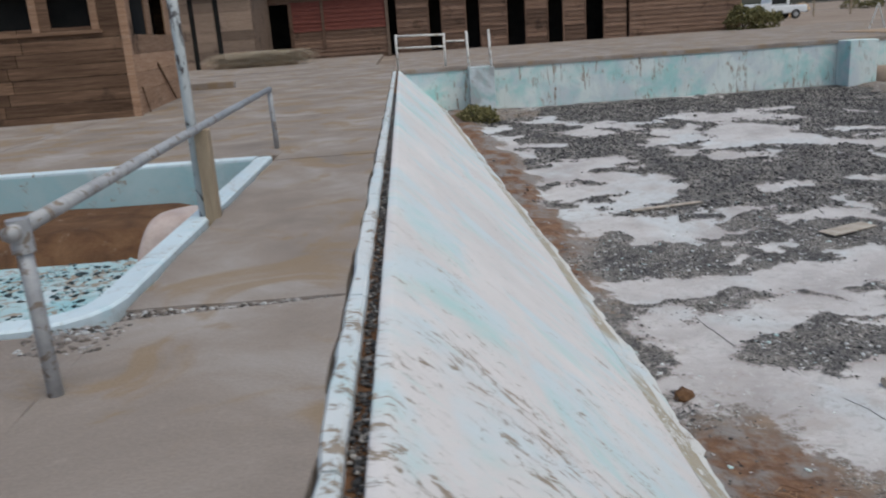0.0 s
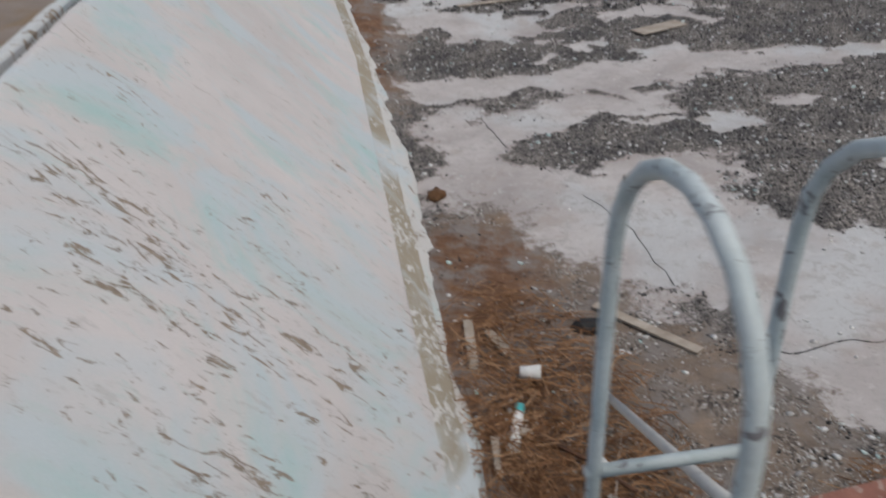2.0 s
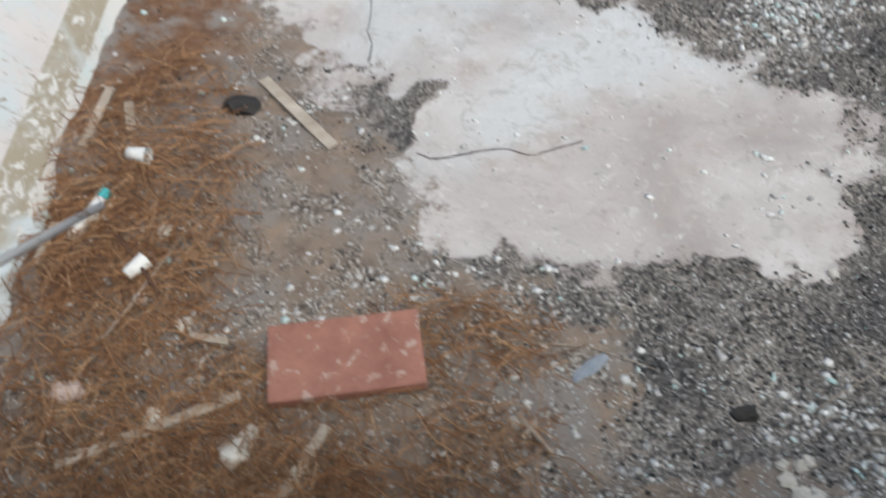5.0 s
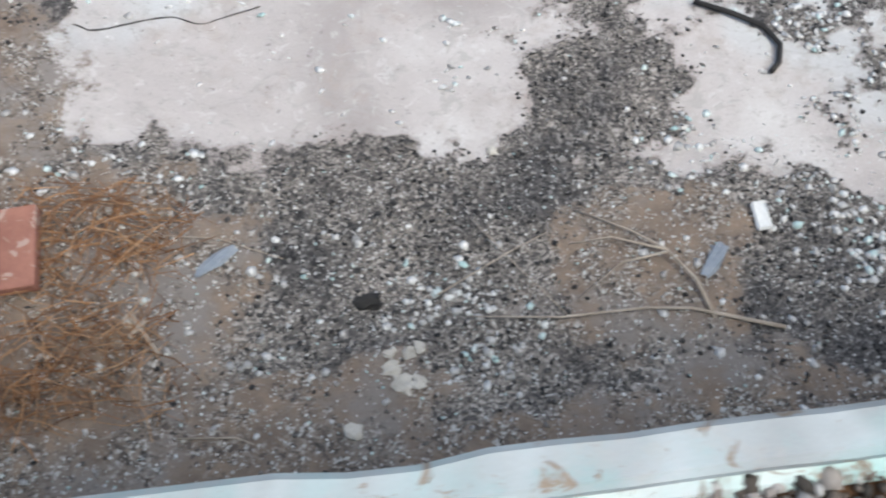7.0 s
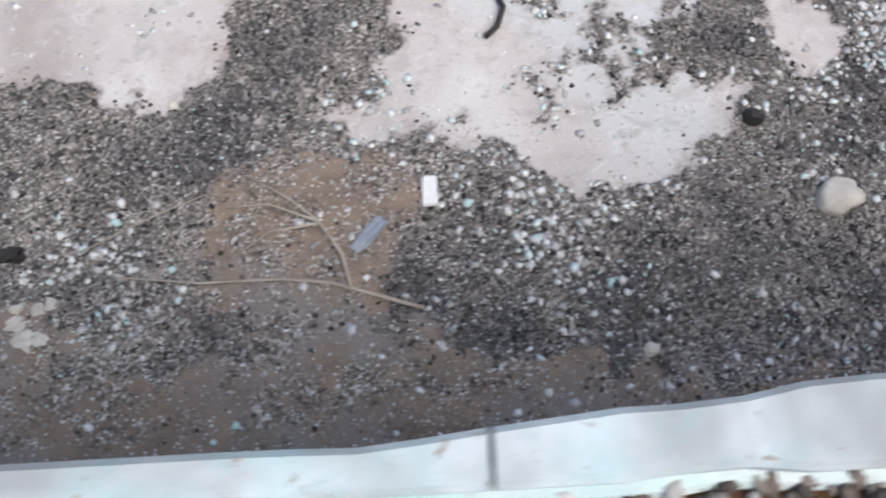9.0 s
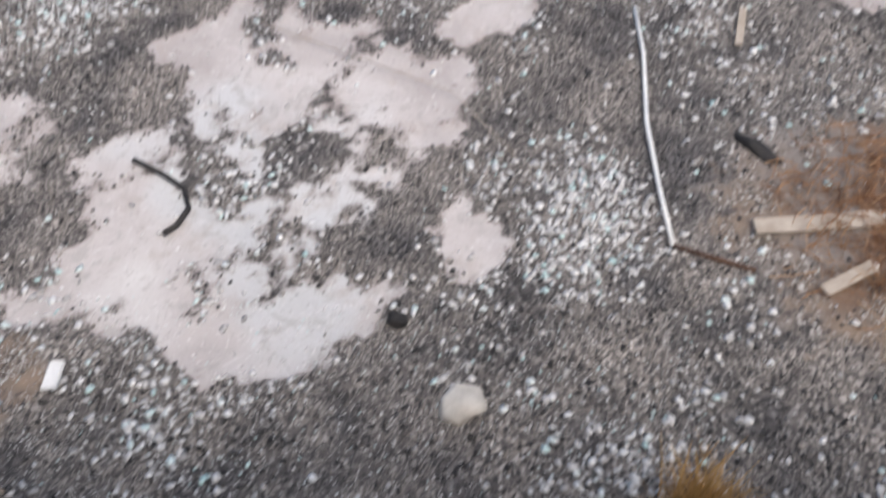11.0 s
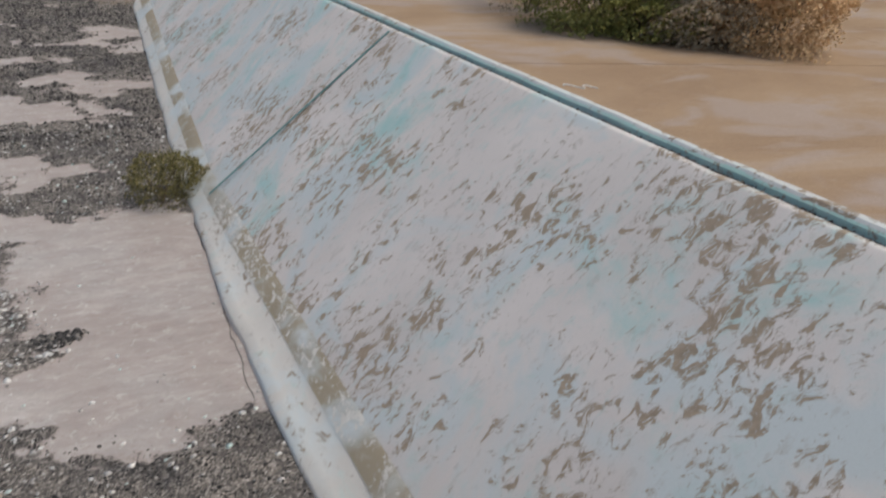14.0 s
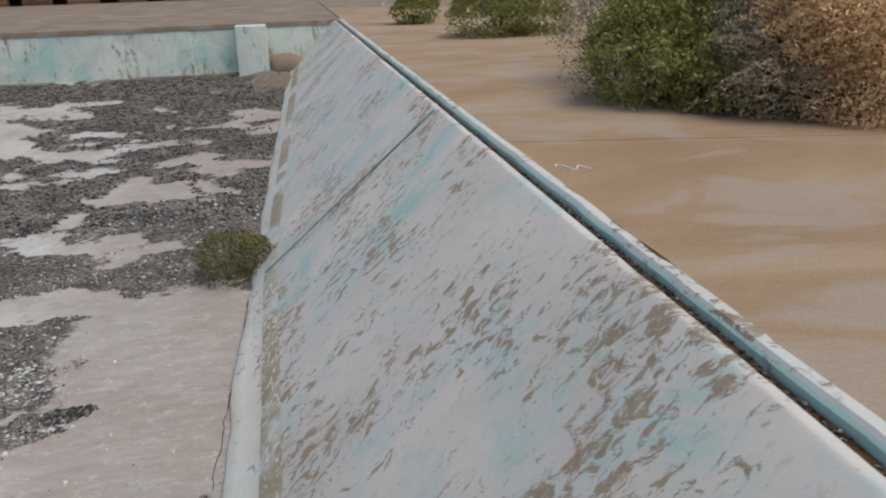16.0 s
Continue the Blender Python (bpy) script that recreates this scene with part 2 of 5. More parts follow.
M_WEEDS = dry_ground("matted_weeds", (0.28, 0.18, 0.11), (0.38, 0.26, 0.165), (0.46, 0.33, 0.22), 1.5, 14, 0.9)
M_WHITEPIPE = plain("white_pipe_paint", (0.55, 0.53, 0.50), (0.68, 0.66, 0.63), 3, 0.5, 0.1, spots=(0.35, 0.28, 0.23))
M_DECK = dry_ground("deck_concrete", (0.215, 0.177, 0.152), (0.285, 0.238, 0.206), (0.38, 0.34, 0.315), 0.9, 90, 0.3, (0.27, 0.195, 0.125))
M_DECK_E = dry_ground("silted_concrete", (0.31, 0.215, 0.145), (0.385, 0.275, 0.185), (0.45, 0.37, 0.31), 0.45, 90, 0.25, (0.40, 0.33, 0.29), (0.8, 1.4, 1))
M_EARTH = dry_ground("desert_earth", (0.20, 0.15, 0.115), (0.29, 0.225, 0.18), (0.36, 0.29, 0.24), 0.25, 25, 0.6)
M_SOIL = dry_ground("brown_soil", (0.07, 0.04, 0.025), (0.13, 0.07, 0.038), (0.19, 0.11, 0.06), 3.0, 60, 0.9)
M_RUBBLE = chips("rubble", (0.0, (0.05, 0.045, 0.04)), (0.4, (0.16, 0.13, 0.11)), (0.75, (0.30, 0.27, 0.25)), (1.0, (0.55, 0.55, 0.55)))
M_GRAVEL = chips("gravel", (0.0, (0.015, 0.015, 0.017)), (0.5, (0.065, 0.062, 0.062)), (0.85, (0.18, 0.168, 0.158)), (1.0, (0.36, 0.34, 0.32)))
M_FLAKE = chips("paint_flakes", (0.0, (0.34, 0.33, 0.32)), (0.4, (0.58, 0.57, 0.56)), (0.85, (0.76, 0.76, 0.75)), (1.0, (0.46, 0.64, 0.63)))
M_KIDCHIP = chips("blue_flakes", (0.0, (0.03, 0.035, 0.04)), (0.5, (0.06, 0.10, 0.11)), (0.6, (0.30, 0.47, 0.50)), (1.0, (0.50, 0.62, 0.64)))
M_STRAW = chips("straw", (0.0, (0.12, 0.058, 0.03)), (0.5, (0.29, 0.148, 0.072)), (1.0, (0.46, 0.29, 0.17)))
M_TUFT = chips("dry_grass", (0.0, (0.34, 0.19, 0.06)), (1.0, (0.58, 0.38, 0.16)))
M_WOOD = siding("shed_boards", (0.085, 0.052, 0.036), (0.165, 0.105, 0.072), (0.27, 0.18, 0.125))
M_PLY = siding("pale_boards", (0.27, 0.165, 0.11), (0.37, 0.24, 0.165), (0.46, 0.33, 0.25))
M_ROWWOOD = siding("row_boards", (0.13, 0.085, 0.062), (0.215, 0.14, 0.105), (0.30, 0.21, 0.165))
M_PALEROW = siding("pale_row_boards", (0.20, 0.15, 0.12), (0.29, 0.22, 0.175), (0.36, 0.28, 0.23))
M_RED = plain("red_boards", (0.11, 0.028, 0.02), (0.17, 0.05, 0.035), 2.0, 0.8, streak=(1, 1, 6))
# Near-black colour that paints the shade inside windows, doorways and slits.
M_INNER_SHADE = plain("painted_inner_shade", (0.008, 0.008, 0.008), (0.02, 0.018, 0.016), 2.0, 0.95)
M_ROOF = plain("roofing", (0.12, 0.11, 0.10), (0.2, 0.18, 0.16), 1.5, 0.9)
M_PIPE = plain("galvanised_pipe", (0.26, 0.26, 0.27), (0.42, 0.42, 0.43), 7, 0.55, 0.15, 0.15, spots=(0.20, 0.16, 0.13))
M_LADDER = plain("ladder_paint", (0.42, 0.49, 0.50), (0.60, 0.65, 0.66), 8, 0.5, 0.15, spots=(0.20, 0.19, 0.20))
M_POLE = plain("peeling_pole", (0.42, 0.45, 0.46), (0.62, 0.63, 0.63), 5, 0.7, 0.4, spots=(0.07, 0.06, 0.06), streak=(1, 1, 0.4))
M_TIMBER = plain("timber", (0.24, 0.18, 0.12), (0.38, 0.30, 0.21), 4, 0.9, 0.4, streak=(6, 6, 0.6))
M_STICK = plain("weathered_stick", (0.30, 0.25, 0.20), (0.48, 0.42, 0.36), 6, 0.9, 0.3)
M_BRICK = plain("red_slab", (0.24, 0.108, 0.082), (0.35, 0.165, 0.125), 5, 0.9, 0.5, spots=(0.42, 0.30, 0.255))
M_WHITE = plain("white_plastic", (0.66, 0.66, 0.65), (0.80, 0.80, 0.79), 5, 0.4, 0.05)
M_STONE = plain("pale_stone", (0.40, 0.37, 0.33), (0.60, 0.57, 0.52), 9, 0.9, 0.5)
M_BLACK = plain("black_rubber", (0.012, 0.012, 0.013), (0.04, 0.036, 0.034), 9, 0.7, 0.3)
M_BLUE = plain("blue_grey_plastic", (0.20, 0.23, 0.28), (0.30, 0.33, 0.37), 9, 0.6, 0.1)
M_TEAL = plain("teal_plastic", (0.06, 0.36, 0.38), (0.10, 0.46, 0.47), 9, 0.4, 0.05)
M_RUST = plain("rusty_metal", (0.06, 0.03, 0.02), (0.14, 0.07, 0.04), 14, 0.8, 0.4)
M_TARP = plain("pink_sheet", (0.42, 0.32, 0.28), (0.55, 0.45, 0.41), 4, 0.7, 0.3)
M_CARPAINT = plain("white_car_paint", (0.66, 0.67, 0.69), (0.72, 0.73, 0.75), 2, 0.3, 0.0)
M_GLASS = plain("dark_glass", (0.015, 0.018, 0.02), (0.03, 0.034, 0.04), 2, 0.1, 0.0)
M_BARK = plain("bark", (0.08, 0.06, 0.045), (0.17, 0.13, 0.10), 20, 0.9, 0.5)


def foliage(name, *stops):
    k = Mix(name, 0.75, 0.2)
    k.colour = k.ramp(k.island(), *stops)
    k.over((0.6, 0.6, 0.6), k.calc("MULTIPLY", k.step(k.noise(2.2, 4), 0.4, 0.65), 0.4), blend="MULTIPLY")
    return k.done()


M_GREEN = foliage("green_leaves", (0.0, (0.19, 0.20, 0.065)), (0.5, (0.26, 0.265, 0.085)), (1.0, (0.36, 0.35, 0.14)))
M_OLIVE = foliage("olive_leaves", (0.0, (0.08, 0.075, 0.03)), (0.5, (0.16, 0.145, 0.055)), (1.0, (0.27, 0.23, 0.11)))
M_DRY = foliage("dry_leaves", (0.0, (0.56, 0.37, 0.21)), (0.5, (0.66, 0.46, 0.27)), (1.0, (0.76, 0.57, 0.36)))
M_GREYLEAF = foliage("grey_twigs", (0.0, (0.30, 0.25, 0.18)), (0.5, (0.42, 0.35, 0.26)), (1.0, (0.52, 0.44, 0.34)))


# ---- building helpers ----
def part(name, bm, material, parent=None, label="", smooth=False):
    me = bpy.data.meshes.new(name)
    bm.to_mesh(me)
    bm.free()
    if smooth:
        me.shade_smooth()
    me.materials.append(material)
    ob = new(name, me)
    if parent is not None:
        ob.parent = parent
    if label:
        ob["label"] = label
    return ob


def thing(name, label, category, group="", kind="", at=(0, 0, 0), turn=0.0):
    ob = new(name)
    ob.matrix_basis = pose(*at, 0, 0, turn)
    return tagged(ob, label, category, group, kind)


def raw(name, verts, faces, material, parent=None, smooth=False):
    """A mesh from arrays of vertices and equal-sided faces."""
    me = bpy.data.meshes.new(name)
    verts, faces = np.asarray(verts, np.float32), np.asarray(faces, np.int32)
    me.vertices.add(len(verts))
    me.vertices.foreach_set("co", verts.ravel())
    me.loops.add(faces.size)
    me.loops.foreach_set("vertex_index", faces.ravel())
    me.polygons.add(len(faces))
    me.polygons.foreach_set("loop_start", np.arange(0, faces.size, faces.shape[1], dtype=np.int32))
    me.update(calc_edges=True)
    me.validate()
    if smooth:
        me.shade_smooth()
    me.materials.append(material)
    ob = new(name, me)
    if parent is not None:
        ob.parent = parent
    return ob


def box(x0, x1, y0, y1, z0, z1, bevel=0.0, rough=0.0, m=None):
    bm = bmesh.new()
    bmesh.ops.create_cube(bm, size=1.0, matrix=Matrix.LocRotScale(((x0 + x1) / 2, (y0 + y1) / 2, (z0 + z1) / 2), None, (x1 - x0, y1 - y0, z1 - z0)))
    if bevel:
        bmesh.ops.bevel(bm, geom=bm.edges[:], offset=bevel, segments=2, affect="EDGES", profile=0.6)
    if rough:
        for v in bm.verts:
            v.co += Vector([random.uniform(-rough, rough) for _ in range(3)])
    if m is not None:
        bm.transform(m)
    return bm


def tube(points, radius, sides=10, taper=1.0, wobble=0.0):
    """A round bar along a line of points."""
    bm = bmesh.new()
    pts = [Vector(p) for p in points]
    rings = []
    side = None
    for i, p in enumerate(pts):
        d = (pts[min(i + 1, len(pts) - 1)] - pts[max(i - 1, 0)]).normalized()
        side = d.orthogonal().normalized() if side is None else (side - d * side.dot(d)).normalized()
        other = d.cross(side)
        r = radius * (1 + (taper - 1) * i / max(1, len(pts) - 1))
        rings.append([bm.verts.new(p + (side * math.cos(a) + other * math.sin(a)) * r * (1 + random.uniform(-wobble, wobble))) for a in (2 * math.pi * k / sides for k in range(sides))])
    for a, b in zip(rings, rings[1:]):
        for k in range(sides):
            bm.faces.new((a[k], a[(k + 1) % sides], b[(k + 1) % sides], b[k]))
    bm.faces.new(rings[0][::-1])
    bm.faces.new(rings[-1])
    return bm


def join(*bms):
    out = bmesh.new()
    for bm in bms:
        me = bpy.data.meshes.new("joined")
        bm.to_mesh(me)
        bm.free()
        out.from_mesh(me)
        bpy.data.meshes.remove(me)
    return out


def lump(size, detail=2, rough=0.25, seed=0.0):
    """A worn stone."""
    bm = bmesh.new()
    bmesh.ops.create_icosphere(bm, subdivisions=detail, radius=1.0)
    for v in bm.verts:
        v.co *= 1 + rough * noise.noise(v.co * 1.3 + Vector((seed, seed * 2, 0)))
        v.co = Vector((v.co.x * size[0], v.co.y * size[1], v.co.z * size[2]))
    return bm


def lattice(x, y, seed):
    n = (x.astype(np.int64) * 374761393 + y.astype(np.int64) * 668265263 + seed * 974634777) & 0x7FFFFFFF
    n = ((n ^ (n >> 13)) * 1274126177) & 0x7FFFFFFF
    return (n ^ (n >> 16)) % 65536 / 65535.0


def field(x, y, size, seed=1, octaves=4):
    """Smooth noise over the plan, about 0 to 1."""
    total, weight = 0.0, 0.0
    for o in range(octaves):
        u, v = x / size * 2**o, y / size * 2**o
        i, j = np.floor(u), np.floor(v)
        a, b = u - i, v - j
        a, b = a * a * (3 - 2 * a), b * b * (3 - 2 * b)
        s = seed + 17 * o
        low = lattice(i, j, s) * (1 - a) + lattice(i + 1, j, s) * a
        top = lattice(i, j + 1, s) * (1 - a) + lattice(i + 1, j + 1, s) * a
        total = total + (low * (1 - b) + top * b) * 0.55**o
        weight += 0.55**o
    return total / weight


def blobs(x, y, shapes):
    """How deep a place lies inside any of the ovals (x, y, half-widths, degrees): 1 in the middle, 0 at the rim, below 0 outside."""
    best = np.full(np.shape(x), -9.0)
    for cx, cy, rx, ry, turn in shapes:
        c, s = math.cos(radians(turn)), math.sin(radians(turn))
        u, v = ((x - cx) * c + (y - cy) * s) / rx, (-(x - cx) * s + (y - cy) * c) / ry
        best = np.maximum(best, 1 - np.sqrt(u * u + v * v))
    return best


# ---- plan ----
WEST, EAST, NEAR, FAR = -1.12, 14.08, 0.95, 23.6
FLOOR, FLOOR_FAR = -2.08, -1.28


def near_y(x):
    return 0.95 + 0.03 * min(max(x - 3.4, 0), 5.6) + 0.045 * min(max(3.2 - x, 0), 2.4)


FOOT_W, FOOT_E = 0.92, 12.02


def floor_z(y):
    return FLOOR + np.clip((y - 10) / (FAR - 10), 0, 1) * (FLOOR_FAR - FLOOR)


CLEAN = [(2.9, 6.6, 2.1, 2.5, 0), (4.05, 4.0, 1.5, 1.05, 0), (3.3, 3.65, 0.72, 0.52, 0), (4.75, 3.5, 0.66, 0.6, 0), (3.55, 4.8, 1.2, 0.9, 0), (3.8, 9.35, 3.4, 0.5, 0), (8.5, 9.65, 3.6, 0.5, 0), (11.4, 8.0, 1.35, 2.3, 0),
         (10.6, 6.35, 1.1, 0.55, 0), (11.3, 6.2, 0.9, 0.9, 0), (8.5, 6.1, 0.48, 0.85, 10), (8.33, 5.3, 0.24, 0.4, 0), (6.6, 8.1, 0.55, 0.35, 0), (7.0, 6.68, 1.0, 0.2, 2)]
MIXED = [(7.2, 4.2, 1.3, 1.8, 0), (9.0, 3.6, 0.6, 0.8, 0), (6.2, 3.0, 0.8, 0.5, 0)]
PALE = [(7.1, 6.75, 0.9, 0.4, 0), (6.7, 4.95, 0.35, 0.3, 0), (7.15, 4.75, 0.5, 0.38, 0), (7.6, 3.0, 0.46, 0.26, 0), (7.52, 3.5, 0.28, 0.3, 0), (6.7, 3.3, 0.4, 0.52, 15), (8.37, 3.45, 0.16, 0.27, 0), (7.1, 2.72, 0.7, 0.17, 0), (7.35, 5.0, 0.3, 0.3, 0), (8.0, 4.35, 0.35, 0.4, 0)]
GRIT = [(3.2, 7.45, 1.2, 0.6, 22), (5.5, 7.3, 1.5, 1.7, 0), (7.5, 5.75, 0.75, 0.5, 0), (4.65, 5.7, 0.6, 0.95, 30), (8.8, 8.0, 1.3, 1.1, -20), (10.35, 6.97, 0.36, 0.12, 10), (2.75, 4.15, 0.22, 0.4, -30)]
HOLE = [(6.0, 6.15, 0.75, 0.5, 0), (4.48, 7.68, 0.4, 0.24, 0), (3.72, 7.88, 0.34, 0.13, 0), (5.6, 8.0, 0.3, 0.2, 0), (9.6, 7.28, 0.4, 0.12, 0)]
CLAY = [(1.05, 4.3, 0.75, 2.0, -8), (0.62, 16.5, 0.6, 7.6, 3), (11.1, 3.5, 1.0, 0.8, 0)]
SOIL = [(1.15, 3.6, 0.95, 2.6, -8), (0.62, 16.5, 0.55, 7.6, 3), (2.2, 3.3, 0.75, 1.0, 0), (2.4, 2.1, 1.3, 0.9, 0), (3.3, 2.3, 0.8, 0.6, 0), (5.0, 1.35, 3.4, 0.36, 0), (5.8, 2.1, 0.6, 0.4, 0), (10.9, 3.6, 1.25, 0.85, 0), (1.0, 22.6, 1.4, 1.1, 0), (12.3, 22.4, 0.8, 1.3, 0)]


def litter(x, y):
    """Cover of grit and of soil at a place, each 0 to 1."""
    rag = 1.2 * (field(x, y, 0.8, 3, 6) - 0.5) + 0.9 * (field(x, y, 0.26, 4, 5) - 0.5)
    px, py = x, y
    for size, reach, seed in ((0.9, 0.6, 101), (0.3, 0.34, 103), (0.1, 0.2, 105)):
        px, py = px + reach * (field(x, y, size, seed, 2) - 0.5), py + reach * (field(x, y, size, seed + 50, 2) - 0.5)
    mixed = np.clip(blobs(x, y, MIXED) * 2.5 + rag, 0, 1)
    x, y = px, py
    clean = np.maximum(blobs(x, y, CLEAN), blobs(x, y, PALE) * 0.5) + 0.55 * rag
    clean = clean + mixed * 2.0 * (field(x, y, 0.3, 33, 5) - 0.46)
    clean = np.minimum(clean, -(blobs(x, y, GRIT) + 0.6 * rag))
    clean = np.maximum(clean, blobs(x, y, HOLE) + 0.5 * rag)
    streak = 0.5 * field(x, y * 1.2, 2.4, 9, 5) + 0.5 * field(x, y * 1.7, 1.0, 10, 4)
    far = np.clip((y - 10.0 + 1.2 * rag) / 0.3, 0, 1)
    band = np.exp(-((y - 10.7) / 0.8) ** 2) * 0.14 + np.exp(-((y - 22.3) / 1.6) ** 2) * 0.10
    far_clean = (0.495 - 0.085 * np.clip((x - 6) / 4, 0, 1) - band - streak) * 7
    clean = clean * (1 - far) + far_clean * far
    cover = np.clip(0.5 - 3.2 * clean, 0, 1) * (1 - 0.3 * mixed)
    earth = blobs(x, y, SOIL) + 0.9 * (field(x, y, 0.8, 21, 5) - 0.5)
    return cover, np.clip(0.5 + 1.7 * earth, 0, 1)


# ---- basin ----
def drift(x, y, cover, soil):
    """Height of the loose cover on the floor."""
    edge = np.clip(np.minimum(x - FOOT_W, FOOT_E - x) / 0.5, 0, 1)
    return 0.022 * cover * (0.4 + field(x, y, 0.25, 5, 3)) + soil * (0.03 + 0.09 * (1 - edge)) * (0.5 + field(x, y, 0.5, 6, 3))


def basin_grid(name, x0, x1, y0, y1, step):
    nx, ny = int((x1 - x0) / step) + 1, int((y1 - y0) / step) + 1
    gx, gy = np.meshgrid(np.linspace(x0, x1, nx), np.linspace(y0, y1, ny))
    x, y = gx.ravel(), gy.ravel()
    cover, soil = litter(x, y)
    z = floor_z(y) + drift(x, y, cover, soil)
    i = np.arange(nx * ny).reshape(ny, nx)
    faces = np.stack([i[:-1, :-1], i[:-1, 1:], i[1:, 1:], i[1:, :-1]], -1).reshape(-1, 4)
    ob = raw(name, np.stack([x, y, z], 1), faces, M_FLOOR, smooth=True)
    clay = np.clip(0.3 + 2.2 * (blobs(x, y, CLAY) + 0.7 * (field(x, y, 0.6, 23, 4) - 0.5)), 0, 1)
    for key, value in (("cover", cover), ("soil", soil), ("clay", clay)):
        ob.data.attributes.new(key, "FLOAT", "POINT").data.foreach_set("value", value.astype(np.float32))
    return ob


tagged(basin_grid("pool_floor", 0.6, 12.3, 0.9, 11.0, 0.045), "pale cracked concrete pool floor strewn with grit", "floor", kind="structure")
tagged(basin_grid("pool_floor_far", -0.3, 13.4, 10.99, FAR + 0.1, 0.09), "pale concrete pool floor streaked with dark grit", "floor", kind="structure")


def sloped_wall(name, top, foot, material, label):
    """A slanting side with a narrow lip at its top and a worn toe, along the whole basin."""
    d = 1 if foot > top else -1
    ys = np.concatenate([np.arange(-0.2, 12, 0.06), np.arange(12, FAR + 0.21, 0.2)])
    wall = thing(name, label, "wall", kind="structure")
    drop = np.linspace(0, 1, 30)
    run = abs(foot - top)
    prof = [(-0.052, -0.25), (-0.051, -0.012), (-0.046, -0.001), (-0.042, 0.0), (-0.002, 0.0), (0.006, -0.003), (0.02, -0.014)]
    prof += [(0.02 + (run - 0.2) * f, -0.014 + (FLOOR + 0.26) * f) for f in drop[1:]]
    px, pz = np.array(prof).T
    gx, gy = np.meshgrid(px, ys)
    gz = np.tile(pz, (len(ys), 1)).astype(float)
    inner = gx > 0.05
    gz += inner * 0.018 * (field(gx * 1.0, gy, 0.9, 31 if d > 0 else 41, 3) - 0.5)
    chip = (np.abs(gx + 0.05) < 0.09) * np.maximum(0, field(gx * 0 + 3, gy, 0.35, 51 + d, 4) - 0.58)
    gz -= chip * 0.05
    x = top + d * gx
    i = np.arange(gx.size).reshape(gx.shape)
    faces = np.stack([i[:-1, :-1], i[:-1, 1:], i[1:, 1:], i[1:, :-1]], -1).reshape(-1, 4)
    if d < 0:
        faces = faces[:, ::-1]
    raw("rendered_face", np.stack([x, gy, gz], -1).reshape(-1, 3), faces, material, wall, True)
    def strip(part_name, px, pz, mat, loose, spread):
        gx, gy = np.meshgrid(np.array(px), ys)
        gz = np.tile(np.array(pz), (len(ys), 1)).astype(float)
        wear = field(gx * 0.5, gy, 0.5, 61 + d, 5) - 0.5
        gx = gx + np.array(loose) * wear * (0.09 if d > 0 else 0.06) + np.array(spread) * np.clip((9.6 - gy) / 2.5, 0, 1)
        rise = floor_z(gy) - FLOOR
        gz = gz + np.array(loose) * wear * 0.03 + rise
        gx = gx - rise * 1.02
        i = np.arange(gx.size).reshape(gx.shape)
        faces = np.stack([i[:-1, :-1], i[:-1, 1:], i[1:, 1:], i[1:, :-1]], -1).reshape(-1, 4)
        raw(part_name, np.stack([top + d * gx, gy, gz], -1).reshape(-1, 3), faces if d > 0 else faces[:, ::-1], mat, wall, True)

    wide = 0.0 if d > 0 else 0.11  # the east toe widens into a fillet beside the crack
    strip("worn_band", [run - 0.245, run - 0.19, run - 0.13, run - 0.08], [FLOOR + 0.314, FLOOR + 0.282, FLOOR + 0.228, FLOOR + 0.187], M_WORN, [0.1, 0, 0.1, 0.3], [0, 0, 0, 0])
    strip("toe", [run - 0.088, run - 0.04, run + 0.03, run + 0.065, run + 0.08, run + 0.082], [FLOOR + 0.188, FLOOR + 0.15, FLOOR + 0.09, FLOOR + 0.06, FLOOR + 0.03, FLOOR - 0.1], M_TOE, [0.4, 0.2, 1, 1, 1, 1], [0, 0, 0.5 * wide, wide, wide, wide])
    return wall


slope_w = sloped_wall("wall_west", WEST, FOOT_W, M_SLOPE, "slanting white pool side with flaking turquoise paint")
slope_e = sloped_wall("wall_east", EAST, FOOT_E, M_SLOPE_E, "slanting white pool side worn to brown flecks")


def wall_panel(name, bm, label, material):
    return tagged(part(name, bm, material), label, "wall", kind="structure")


wall_panel("wall_north", box(-1.3, 14.3, FAR, FAR + 0.3, -2.3, -0.01, 0.01), "peeling turquoise end wall of the pool", M_WALL)


